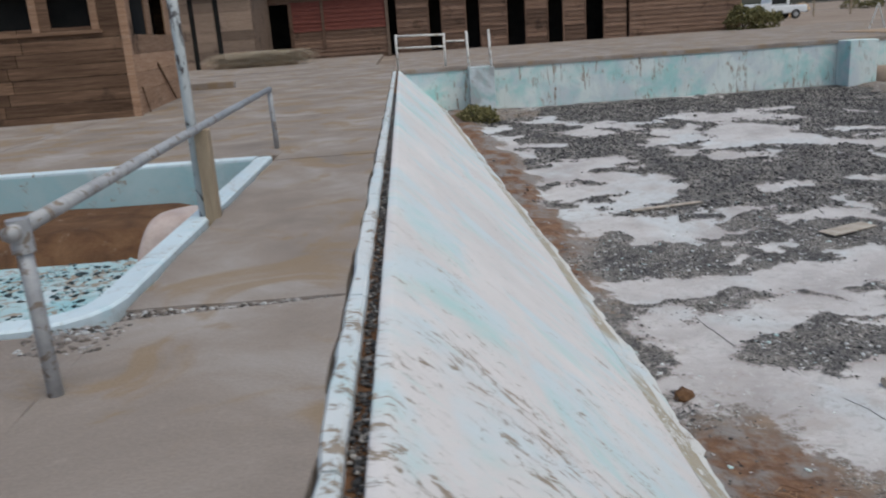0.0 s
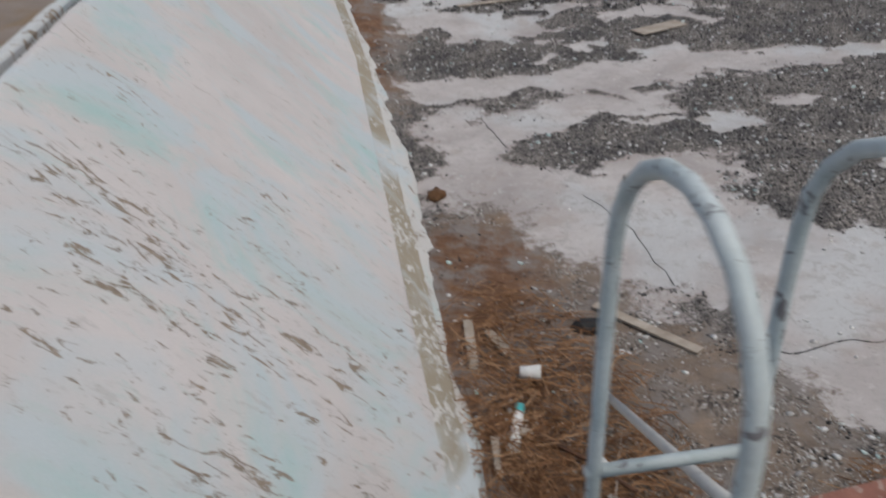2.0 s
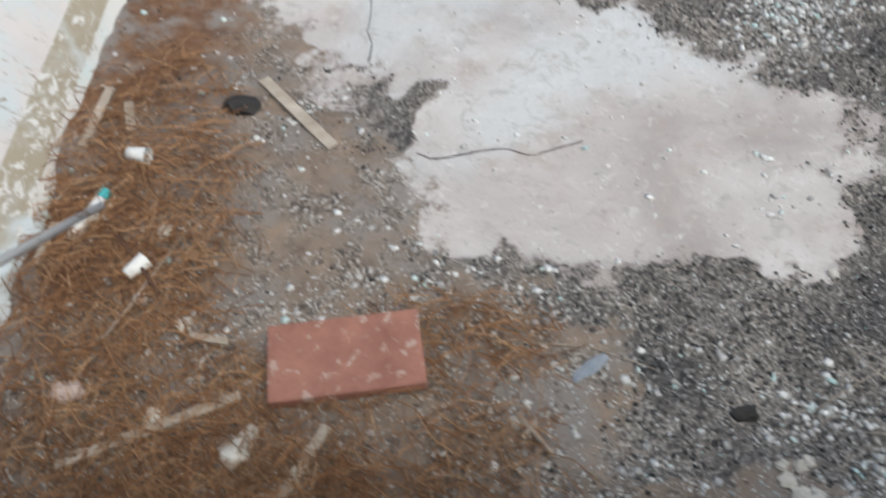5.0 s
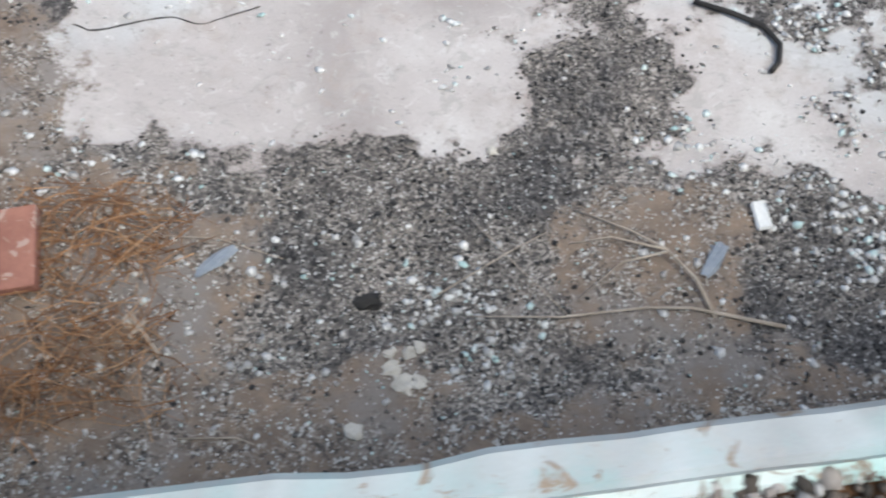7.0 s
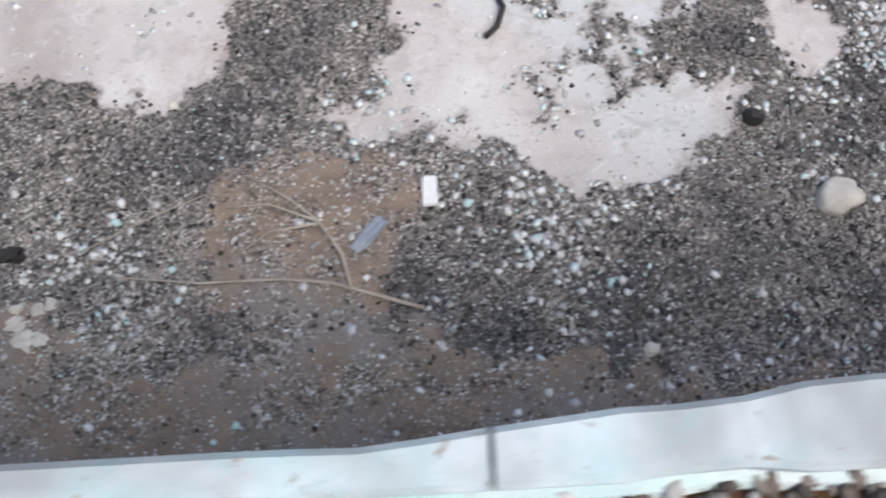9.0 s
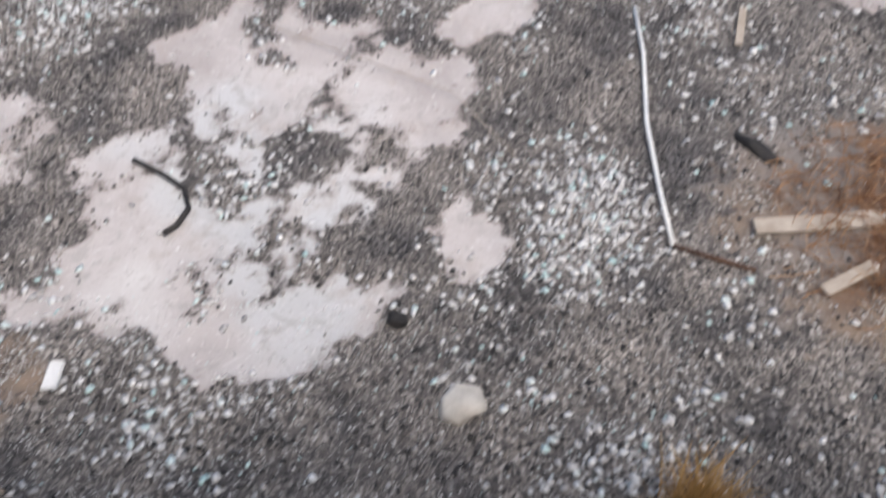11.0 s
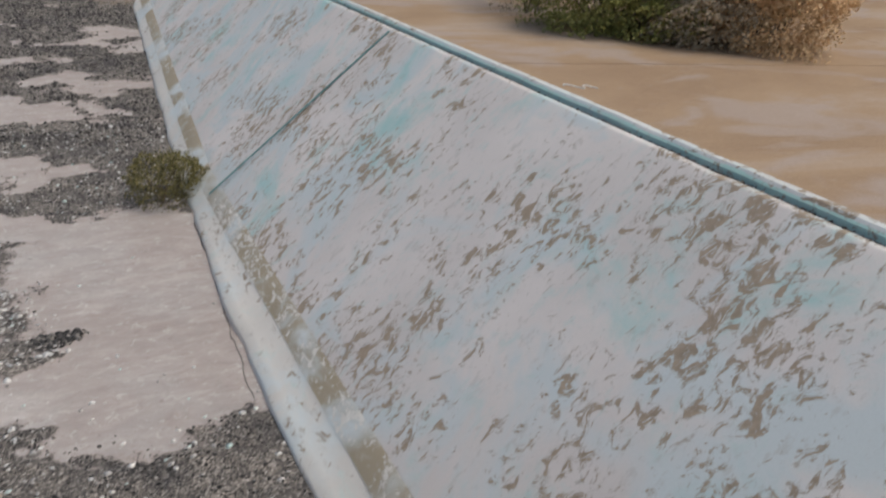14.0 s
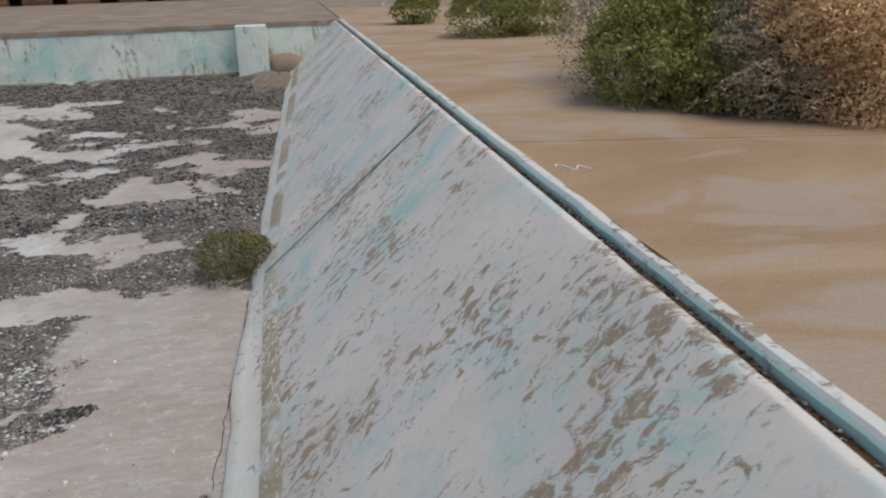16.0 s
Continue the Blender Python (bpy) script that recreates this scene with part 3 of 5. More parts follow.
def line_of_blocks(name, label, x0, x1, y0, y1, z0, z1, cuts, material, along="y", face=None):
    """A coping in lengths, with chipped edges."""
    top = thing(name, label, "coping", kind="structure")
    for a, b in zip(cuts, cuts[1:]):
        bm = bmesh.new()
        n = max(2, int((b - a) / 0.12))
        w0, w1 = (x0, x1) if along == "y" else (y0, y1)
        rows = []
        for k in range(n + 1):
            s = a + 0.006 + (b - a - 0.012) * k / n
            c0, c1 = 0.03 * max(0, noise.noise(Vector((s * 3, w0, 1)))), 0.03 * max(0, noise.noise(Vector((s * 3, w1, 5))))
            sag = 0.006 * noise.noise(Vector((s, 2, 3)))
            prof = [(w0 + c0 * 0.6, z0), (w0 + c0, z1 - 0.018 + sag), (w0 + 0.014 + c0, z1 + sag), (w1 - 0.014 - c1, z1 + sag), (w1 - c1, z1 - 0.018 + sag), (w1 - c1 * 0.6, z0)]
            off = near_y(s) if along == "near" else 0.0
            if name == "coping_south":  # the lip grows wider towards the ledge
                u = min(1.0, max(0.0, (s - 6.0) / 1.3))
                prof = prof[:3] + [(w + 0.085 * u * u * (3 - 2 * u), z) for w, z in prof[3:]]
            rows.append([bm.verts.new((w, s, z) if along == "y" else (s, w + off, z)) for w, z in prof])
        for r, q in zip(rows, rows[1:]):
            for k in range(5):
                bm.faces.new((r[k], r[k + 1], q[k + 1], q[k]))
        bm.faces.new(rows[0])
        bm.faces.new(rows[-1][::-1])
        bmesh.ops.recalc_face_normals(bm, faces=bm.faces)
        part("coping_length", bm, material, top)
    return top


line_of_blocks("coping_west", "chipped white coping along the deck edge", -1.318, -1.232, 0, 0, -0.25, 0.012, [0.66, 2.2, 3.66, 5.9, 7.98, 12.2, 16.5, 20.8, FAR], M_COPING_W)
line_of_blocks("coping_east", "raised turquoise coping along the silted deck", 14.19, 14.27, 0, 0, -0.25, 0.032, [0.66, 2.4, 6.83, 11.2, 15.6, 20, FAR], M_FACE)
line_of_blocks("coping_south", "painted coping lip with turquoise patches", 0, 0, -0.095, 0.0, -0.25, 0.0, [-1.22, 2.6, 6.4, 10.2, 14.18], M_COPING, "near")
line_of_blocks("wall_south", "painted near end wall of the pool", 0, 0, -0.13, -0.04, -2.4, -0.06, [-1.22, 6.0, 14.18], M_WALL, "near")
line_of_blocks("gutter_bed_south", "dirty bed of the near gutter", 0, 0, -0.55, -0.08, -0.3, -0.085, [-1.22, 6.0, 14.18], M_SOIL, "near")
line_of_blocks("coping_south_deck", "broken white coping along the near deck", 0, 0, -0.36, -0.185, -0.25, 0.0, [-1.22, 1.7, 4.4, 7.9, 11.0, 14.18], M_COPING, "near")
line_of_blocks("coping_north", "grey coping on the far end wall", 0, 0, FAR - 0.03, FAR + 0.3, -0.10, 0.03, [-1.3, 2.8, 6.7, 10.6, 14.3], M_DECK, "x")
line_of_blocks("coping_east_cap", "worn whitish top band of the raised coping", 14.20, 14.29, 0, 0, -0.02, 0.045, [0.66, 2.4, 6.83, 11.2, 15.6, 20, FAR], M_COPING_W)


# ---- ground and decks ----
def plate(name, xs, ys, holes, z, thick, material, label, category):
    """A flat sheet with rectangular openings."""
    bm = bmesh.new()
    grid = {}

    def at(x, y):
        if (x, y) not in grid:
            grid[x, y] = bm.verts.new((x, y, z))
        return grid[x, y]

    for a, b in zip(xs, xs[1:]):
        for c, d in zip(ys, ys[1:]):
            mx, my = (a + b) / 2, (c + d) / 2
            if not any(h[0] < mx < h[1] and h[2] < my < h[3] for h in holes):
                bm.faces.new((at(a, c), at(b, c), at(b, d), at(a, d)))
    low = bmesh.ops.extrude_face_region(bm, geom=bm.faces[:])
    for v in low["geom"]:
        if isinstance(v, bmesh.types.BMVert):
            v.co.z -= thick
    bmesh.ops.recalc_face_normals(bm, faces=bm.faces)
    return tagged(part(name, bm, material), label, category, kind="structure")


KID = (-6.8, -2.42, 3.62, 8.22)
HOLES = [(-1.35, 14.2, 0.62, FAR + 0.25), (KID[0] - 0.1, KID[1] + 0.1, KID[2] - 0.1, KID[3] + 0.1)]
plate("ground", [-600, -60, -20, HOLES[1][0], HOLES[1][1], -1.35, 14.2, 22, 60, 600], [-400, -40, -6, 0.62, HOLES[1][2], HOLES[1][3], FAR + 0.25, 60, 120, 900], HOLES, -0.12, 0.3, M_EARTH, "dry stony desert ground around the pool", "ground")


def slab(x0, x1, y0, y1, z, material, parent, skew=0.0):
    """One cast slab with a slightly broken rim."""
    bm = bmesh.new()
    rim = []
    for (ax, ay), (bx, by) in (((x0, y0), (x1, y0 + skew)), ((x1, y0 + skew), (x1, y1 + skew)), ((x1, y1 + skew), (x0, y1)), ((x0, y1), (x0, y0))):
        n = max(2, int(math.hypot(bx - ax, by - ay) / 0.22))
        for k in range(n):
            f = k / n
            p = Vector((ax + (bx - ax) * f, ay + (by - ay) * f, z))
            j = 0.022 * noise.noise(p * 2.7) if 0 < k else 0
            rim.append(bm.verts.new(p + Vector((j, j, 0))))
    face = bm.faces.new(rim)
    ext = bmesh.ops.extrude_face_region(bm, geom=[face])
    for v in ext["geom"]:
        if isinstance(v, bmesh.types.BMVert):
            v.co.z -= 0.14
    bmesh.ops.recalc_face_normals(bm, faces=bm.faces)
    return part("slab", bm, material, parent)


deck_w = thing("deck_west", "tan-stained cracked concrete deck slabs", "deck", kind="structure")
for a, b in ((-3.0, 3.58), (3.73, 7.97), (8.01, 12.3), (12.33, 18), (18.03, 23.5), (23.53, 29.3)):
    slab(-2.29, -1.322, a, b, 0.0, M_DECK, deck_w, 0.12 if 3 < b < 4 else 0.0)
for a, b in ((-3.0, 3.48), (8.36, 12.3), (12.33, 18), (18.03, 23.5), (23.53, 29.3)):
    slab(-6.0, -2.296, a, b, -0.004, M_DECK, deck_w)
    slab(-12.0, -6.03, a, b, -0.006, M_DECK, deck_w)
slab(-12.0, -6.9, 3.5, 8.34, -0.004, M_DECK, deck_w)
for a, b in ((-12, -2.0), (-1.30, 6.0), (6.03, 14.3), (14.33, 22)):
    slab(a, b, FAR + 0.32 if a > -5 else 29.4, 30.0, 0.0, M_DECK, deck_w)
    slab(a, b, 30.03, 36.5, -0.003, M_DECK, deck_w)
    slab(a, b, 36.53, 42.9, -0.006, M_DECK, deck_w)
deck_e = thing("deck_east", "broad deck slabs under tan silt", "deck", kind="structure")
for a, b in ((-3.0, 6.98), (7.0, 13.2), (13.22, 21), (21.02, 29.4)):
    slab(14.292, 19.4, a, b, 0.028, M_DECK_E, deck_e, -1.2 if a != -3.0 else -1.2)
    slab(19.43, 27, a - 1.2, b - 1.2, 0.024, M_DECK_E, deck_e, -1.2)
deck_s = thing("deck_south", "dusty concrete deck along the near end", "deck", kind="structure")
for a, b in ((-1.25, 3.2), (3.22, 8.1), (8.12, 14.2)):
    slab(a, b, -3.0, 0.63, -0.01, M_DECK, deck_s)


def scatter(count, x0, x1, y0, y1, low, high, keep, seed, base=None, flat=0.5, sides=6):
    """Small stones or flakes in one mesh: places drawn by keep(x, y)."""
    rng = np.random.default_rng(seed)
    x, y = rng.uniform(x0, x1, count * 4), rng.uniform(y0, y1, count * 4)
    ok = rng.uniform(0, 1, len(x)) < keep(x, y)
    x, y = x[ok][:count], y[ok][:count]
    n = len(x)
    size = low + (high - low) * rng.power(0.45, n)
    z = (floor_z(y) if base is None else np.full(n, base))
    a = rng.uniform(0, 6.283, n)
    sq = rng.uniform(0.55, 1, n)
    ring = np.arange(sides) * 2 * math.pi / sides
    r = size[:, None] * rng.uniform(0.6, 1.0, (n, sides))
    u, v = np.cos(ring)[None] * r, np.sin(ring)[None] * r * sq[:, None]
    px, py = u * np.cos(a)[:, None] - v * np.sin(a)[:, None], u * np.sin(a)[:, None] + v * np.cos(a)[:, None]
    tilt = rng.uniform(-0.35, 0.35, (n, 2))
    pz = z[:, None] + px * tilt[:, :1] + py * tilt[:, 1:] + size[:, None] * flat * 0.45
    body = np.stack([x[:, None] + px, y[:, None] + py, pz], -1)
    tip = np.stack([x + 0.2 * px[:, 0], y + 0.2 * py[:, 0], z + size * flat], -1)[:, None]
    low_tip = np.stack([x, y, z - size * 0.4], -1)[:, None]
    verts = np.concatenate([body, tip, low_tip], 1).reshape(-1, 3)
    k = np.arange(sides)
    tri = np.concatenate([np.stack([k, (k + 1) % sides, np.full(sides, sides)], 1), np.stack([(k + 1) % sides, k, np.full(sides, sides + 1)], 1)])
    faces = (np.arange(n)[:, None, None] * (sides + 2) + tri[None]).reshape(-1, 3)
    return verts, faces


def gritty(x, y):
    c, s = litter(x, y)
    return np.clip(c, 0, 1) * (1 - 0.93 * s)


def lift(verts, amount=0.02):
    c, s = litter(verts[:, 0], verts[:, 1])
    verts[:, 2] += drift(verts[:, 0], verts[:, 1], c, s)
    return verts


v, f = scatter(46000, 0.9, 12, 1.0, 6.5, 0.004, 0.022, gritty, 1, sides=4)
tagged(raw("gravel", lift(v), f, M_GRAVEL), "dark crushed gravel scattered over the pool floor", "gravel", kind="stuff")
v, f = scatter(22000, 0.9, 12, 6.5, 12, 0.008, 0.026, gritty, 2, sides=4)
tagged(raw("gravel", lift(v), f, M_GRAVEL), "dark crushed gravel in drifts", "gravel", kind="stuff")
v, f = scatter(34000, 0.9, 12, 1.0, 6.5, 0.006, 0.038, lambda x, y: 0.01 + 3.0 * (1 - 0.6 * np.clip((x - 9.2) / 0.5, 0, 1)) * gritty(x, y) * np.maximum(0, field(x, y, 0.7, 77, 4) - 0.42) ** 1.3, 3, flat=0.25, sides=5)
tagged(raw("paint_chips", lift(v), f, M_FLAKE), "pale flakes of broken pool paint", "paint chips", kind="stuff")
v, f = scatter(3500, 0.9, 12, 6.5, 13, 0.012, 0.04, lambda x, y: 0.03 + 0.6 * gritty(x, y), 4, flat=0.25, sides=5)
tagged(raw("paint_chips", lift(v), f, M_FLAKE), "pale flakes of broken pool paint in the drifts", "paint chips", kind="stuff")
v, f = scatter(900, 8.6, 9.8, 2.8, 4.2, 0.012, 0.035, lambda x, y: np.clip(blobs(x, y, [(9.0, 3.5, 0.5, 0.7, 0)]) * 1.5, 0, 1), 5, flat=0.3)
tagged(raw("paint_chips", lift(v), f, M_FLAKE), "dense white paint chips over grit", "paint chips", kind="stuff")


v, f = scatter(26000, 0.6, 12.8, 12.0, 23.3, 0.016, 0.05, gritty, 9, sides=4)
tagged(raw("gravel", lift(v), f, M_GRAVEL), "dark gravel drifts on the far pool floor", "gravel", kind="stuff")
v, f = scatter(14000, 1.0, 9.5, 1.15, 2.9, 0.003, 0.013, lambda x, y: 0.25 + 0.5 * field(x, y, 0.5, 91, 4), 6, flat=0.4, sides=4)
tagged(raw("pebbles", lift(v), f, M_FLAKE), "pale pebbles and chips strewn over soil", "pebbles", kind="stuff")


v, f = scatter(160, 4.7, 6.4, 2.6, 3.9, 0.018, 0.045, lambda x, y: np.clip(3 * blobs(x, y, [(4.95, 3.4, 0.12, 0.13, 0), (4.97, 3.75, 0.1, 0.1, 0), (6.16, 2.92, 0.16, 0.2, 0)]), 0, 1), 7, flat=0.18, sides=6)
tagged(raw("paint_chips", lift(v), f, M_FLAKE), "lifting pale blue paint flakes in clusters", "paint chips", kind="stuff")
v, f = scatter(260, 9.3, 10.8, 6.6, 8.4, 0.012, 0.05, lambda x, y: np.clip(2 * blobs(x, y, [(9.9, 7.9, 0.5, 0.5, 0), (10.1, 7.5, 0.4, 0.2, 0), (10.3, 6.9, 0.4, 0.15, 10)]), 0, 1), 8, flat=0.15, sides=6)
tagged(raw("paint_chips", lift(v), f, M_FLAKE), "whitish flakes lying at the edge of grit", "paint chips", kind="stuff")


def rubble_row(name, count, x0, x1, y0, y1, z, label, seed, big=0.03):
    v, f = scatter(count, x0, x1, y0, y1, 0.008, big, lambda x, y: np.ones_like(x), seed, base=z, flat=0.8)
    if y1 < 0:
        v[:, 1] += np.array([near_y(x) for x in v[:, 0]])
    return tagged(raw(name, v, f, M_GRAVEL if big < 0.025 else M_RUBBLE), label, "rubble", kind="stuff")


rubble_row("gap_rubble", 2600, -1.225, -1.178, 0.7, 16, -0.05, "broken stones in the gutter gap", 11, 0.02)
rubble_row("gap_rubble", 2600, -1.0, 14, -0.175, -0.10, -0.075, "stones and flakes filling the gutter gap", 12, 0.035)
rubble_row("gap_rubble", 1500, 14.137, 14.187, 1, 14, -0.024, "dark grit in the coping gap", 13, 0.02)
for nm, bm, lab in (("gutter_bed_west", box(-1.24, -1.17, 0.5, FAR, -0.3, -0.055), "dark bed of the side gutter"), ("gutter_bed_east", box(14.10, 14.2, 0.5, FAR, -0.3, -0.028), "dark bed of the coping gutter")):
    tagged(part(nm, bm, M_SOIL), lab, "gutter", kind="structure")
tagged(part("crack_fill", box(-2.29, -1.325, 3.5, 3.8, -0.13, -0.016), M_EARTH), "sandy fill in a wide deck crack", "crack fill", kind="structure")
rubble_row("crack_rubble", 700, -2.27, -1.34, 3.62, 3.72, -0.018, "crumbled concrete along a wide deck crack", 14, 0.026)
rubble_row("crack_rubble", 300, -2.6, -2.2, 3.25, 3.56, -0.01, "broken crumbs at the small pool corner", 15, 0.026)


# ---- near end: ledge, ladder ----
def ledge():
    bm = bmesh.new()
    rows = []
    for k in range(25):
        x = 6.6 + k * 0.14
        w = 0.05 + 0.085 * max(0, x - 6.9) + 0.012 * noise.noise(Vector((x * 4, 1, 2)))
        z = -0.26 + 0.01 * noise.noise(Vector((x * 3, 7, 2)))
        y = near_y(x) - 0.05
        rows.append([bm.verts.new(p) for p in ((x, y, z + 0.03), (x, y + w, z), (x, y + w + 0.02, z - 0.03), (x, y + w - 0.02, -2.2))])
    for r, q in zip(rows, rows[1:]):
        for k in range(3):
            bm.faces.new((r[k], q[k], q[k + 1], r[k + 1]))
    bm.faces.new(rows[0])
    bm.faces.new(rows[-1][::-1])
    bmesh.ops.recalc_face_normals(bm, faces=bm.faces)
    return tagged(part("ledge_south", bm, M_SANDY), "crumbling sandy ledge under the near coping", "ledge", kind="structure")


ledge()

ladder = thing("pool_ladder", "pale blue-grey tubular pool ladder with two hoops", "pool ladder", at=(0.80, 0.84, 0))


def hoop_line():
    pts = [(0, 0, -0.15), (0, 0, 0.1), (0, 0.005, 0.3)]
    for k in range(11):
        a = math.pi * k / 10
        pts.append((0, 0.265 - 0.26 * math.cos(a), 0.36 + 0.25 * math.sin(a)))
    return pts + [(0, 0.53, 0.2), (0, 0.53, -0.2), (0, 0.53, -0.75)]


for dx in (0.0, 0.36):
    part("handrail", tube([(p[0] + dx, p[1], p[2]) for p in hoop_line()], 0.0165, 12), M_LADDER, ladder, smooth=True)
    part("socket", tube([(dx, 0, -0.02), (dx, 0, 0.02)], 0.038, 14), M_LADDER, ladder, smooth=False)
for z in (-0.2, -0.47, -0.72):
    part("rung", tube([(-0.02, 0.53, z), (0.38, 0.53, z)], 0.0155, 10), M_LADDER, ladder, smooth=True)
part("brace", tube([(0.02, 0.53, -0.45), (0.03, 0.2, -0.47), (0.03, 0.09, -0.47)], 0.016, 8), M_LADDER, ladder, smooth=True)

part("bent_pipe", tube([(0.38, 0.55, -0.42), (0.42, 0.75, -0.56), (0.67, 2.16, -1.45)], 0.019, 10), M_WHITEPIPE, ladder, "whitish pipe bent out into the pool", True)

# ---- small pool on the west deck ----
kid = thing("small_pool", "small shallow pool with flaking pale blue rim", "small pool", kind="structure")
kx0, kx1, ky0, ky1 = KID


def rim(points, w, z):
    bm = bmesh.new()
    rings = []
    for i, p in enumerate(points):
        p = Vector(p)
        d = (Vector(points[min(i + 1, len(points) - 1)]) - Vector(points[max(i - 1, 0)])).normalized()
        s = Vector((d.y, -d.x, 0))
        rings.append([bm.verts.new(p + s * a + Vector((0, 0, b))) for a, b in ((-w / 2, -0.55), (-w / 2, z - 0.012), (-w / 2 + 0.014, z), (w / 2 - 0.014, z), (w / 2, z - 0.012), (w / 2, -0.15))])
    for a, b in zip(rings, rings[1:]):
        for k in range(5):
            bm.faces.new((a[k], a[k + 1], b[k + 1], b[k]))
    bmesh.ops.recalc_face_normals(bm, faces=bm.faces)
    return bm


loop = [(kx0, ky0, 0), (-4.5, ky0, 0), (kx1 - 0.30, ky0, 0)]
loop += [(kx1 - 0.30 + 0.30 * math.sin(a), ky0 + 0.30 - 0.30 * math.cos(a), 0) for a in (0.3, 0.6, 0.9, 1.2)]
loop += [(kx1, ky0 + 0.30, 0), (kx1, 5.0, 0), (kx1, 6.5, 0), (kx1, ky1, 0)]
part("rim", rim(loop, 0.15, 0.01), M_RIM, kid)
part("rim", rim([(kx1 - 0.076, ky1, 0), (-4.5, ky1 + 0.02, 0), (kx0, ky1 + 0.03, 0)], 0.13, 0.012), M_RIM, kid)
part("side", box(kx0, kx1 - 0.08, ky1 - 0.075, ky1 - 0.067, -0.6, -0.02), M_KIDWALL, kid)
part("side", box(kx1 - 0.088, kx1 - 0.077, ky0 + 0.2, ky1 - 0.08, -0.6, -0.02), M_KIDWALL, kid)
part("basin_bed", box(kx0 - 0.1, kx1, ky0, ky1, -0.62, -0.5), M_KIDFLOOR, kid)
bm = bmesh.new()
bmesh.ops.create_grid(bm, x_segments=50, y_segments=24, size=1)
for v in bm.verts:
    x, y = -4.7 + 2.2 * v.co.x, 7.35 + 0.8 * v.co.y
    n = noise.noise(Vector((x * 1.2, y * 1.2, 0))) * 0.5 + noise.noise(Vector((x * 5, y * 5, 1))) * 0.2
    v.co = Vector((x, y, -0.51 + 0.20 * min(1, (1 - abs(v.co.y)) * 3) * min(1, (1 - abs(v.co.x)) * 3) + 0.05 * n))
tagged(part("soil_drift", bm, M_SOIL, smooth=True), "brown drift of soil in the small pool", "soil", kind="stuff")
bm = bmesh.new()
bmesh.ops.create_grid(bm, x_segments=26, y_segments=14, size=1)
for v in bm.verts:
    x, y = -2.76 + 0.24 * v.co.x, 6.28 + 0.30 * v.co.y + 0.1 * v.co.x
    h = max(0, 1 - v.co.x**4) * max(0, 1 - v.co.y**4)
    v.co = Vector((x, y, -0.42 + 0.34 * h**0.6 + 0.03 * noise.noise(Vector((x * 4, y * 4, 0)))))
tagged(part("sagging_sheet", bm, M_TARP, smooth=True), "pinkish slumped sheet over the small pool edge", "sheet")
v, f = scatter(2500, kx0, kx1 - 0.1, ky0 + 0.1, 6.7, 0.015, 0.05, lambda x, y: field(x, y, 0.5, 5, 4) ** 2 * 1.6, 21, base=-0.5, flat=0.35)
tagged(raw("paint_chips", v, f, M_KIDCHIP), "blue and dark flakes on the small pool bed", "paint chips", kind="stuff")

rail = thing("deck_railing", "grey galvanised pipe railing beside the small pool", "railing")
for y, h in ((2.87, 0.57), (8.87, 0.60)):
    part("post", tube([(-2.24 if y < 5 else -2.39, y, -0.08), (-2.243 if y < 5 else -2.393, y, h * 0.5), (-2.247 if y < 5 else -2.40, y, h)], 0.026, 12), M_PIPE, rail, smooth=True)
part("top_rail", tube([(-2.247, 2.80, 0.575), (-2.31, 5.0, 0.59), (-2.40, 8.9, 0.61)], 0.027, 12), M_PIPE, rail, smooth=True)
part("elbow", tube([(-2.246, 2.87, 0.50), (-2.247, 2.87, 0.56), (-2.247, 2.87, 0.61)], 0.036, 12), M_PIPE, rail, "dull pipe fitting")
pole = thing("tall_pole", "tall pole with peeling whitish paint beside timber stub", "pole", at=(-2.38, 5.60, 0))
part("shaft", tube([(0.0, 0.0, -0.06), (-0.01, 0.02, 1.2), (-0.02, 0.03, 2.6), (-0.02, 0.03, 3.1)], 0.033, 12, 0.9), M_POLE, pole, smooth=True)
part("timber_stub", box(0.02, 0.11, -0.07, 0.02, -0.06, 0.58, 0.008), M_TIMBER, pole, "weathered square timber stub")

# ---- far end: piers, rails ----
for x0, x1, y0, lab in ((0.775, 1.47, FAR - 0.7, "pale painted pier carrying the far ladder"), (11.45, 12.25, FAR - 0.72, "turquoise painted pier against the end wall")):
    tagged(part("pier", box(x0, x1, y0, FAR - 0.002, -2.1, -0.01, 0.02), M_COPING if x0 < 5 else M_WALL), lab, "pier", kind="structure")
bars = thing("ladder_rails", "pair of white upright rails at the far ladder", "ladder rails")
for x in (0.76, 1.37):
    part("upright", tube([(x + 0.05, FAR - 0.6, -0.3), (x + 0.02, FAR - 0.6, 0.3), (x, FAR - 0.6, 0.97)], 0.035, 10), M_WHITEPIPE, bars, smooth=True)
guard = thing("guard_rail", "white pipe guard rail at the far pool corner", "guard rail")
for x, h in ((-1.17, 1.0), (0.20, 0.95)):
    part("post", tube([(x, FAR + 0.5, -0.05), (x, FAR + 0.5, h)], 0.035, 10), M_WHITEPIPE, guard, smooth=True)
for z in (0.95, 0.62):
    part("bar", tube([(-1.19, FAR + 0.5, z), (0.22, FAR + 0.5, z - 0.04)], 0.03, 10), M_WHITEPIPE, guard, smooth=True)
part("bar", tube([(0.20, FAR + 0.5, 0.72), (0.78, FAR + 0.5, 0.70)], 0.025, 10), M_WHITEPIPE, guard, smooth=True)
bank = lump((0.7, 0.5, 0.45), 3, 0.35, 5.0)
bank.transform(Matrix.Translation((12.75, FAR - 0.3, -1.2)))
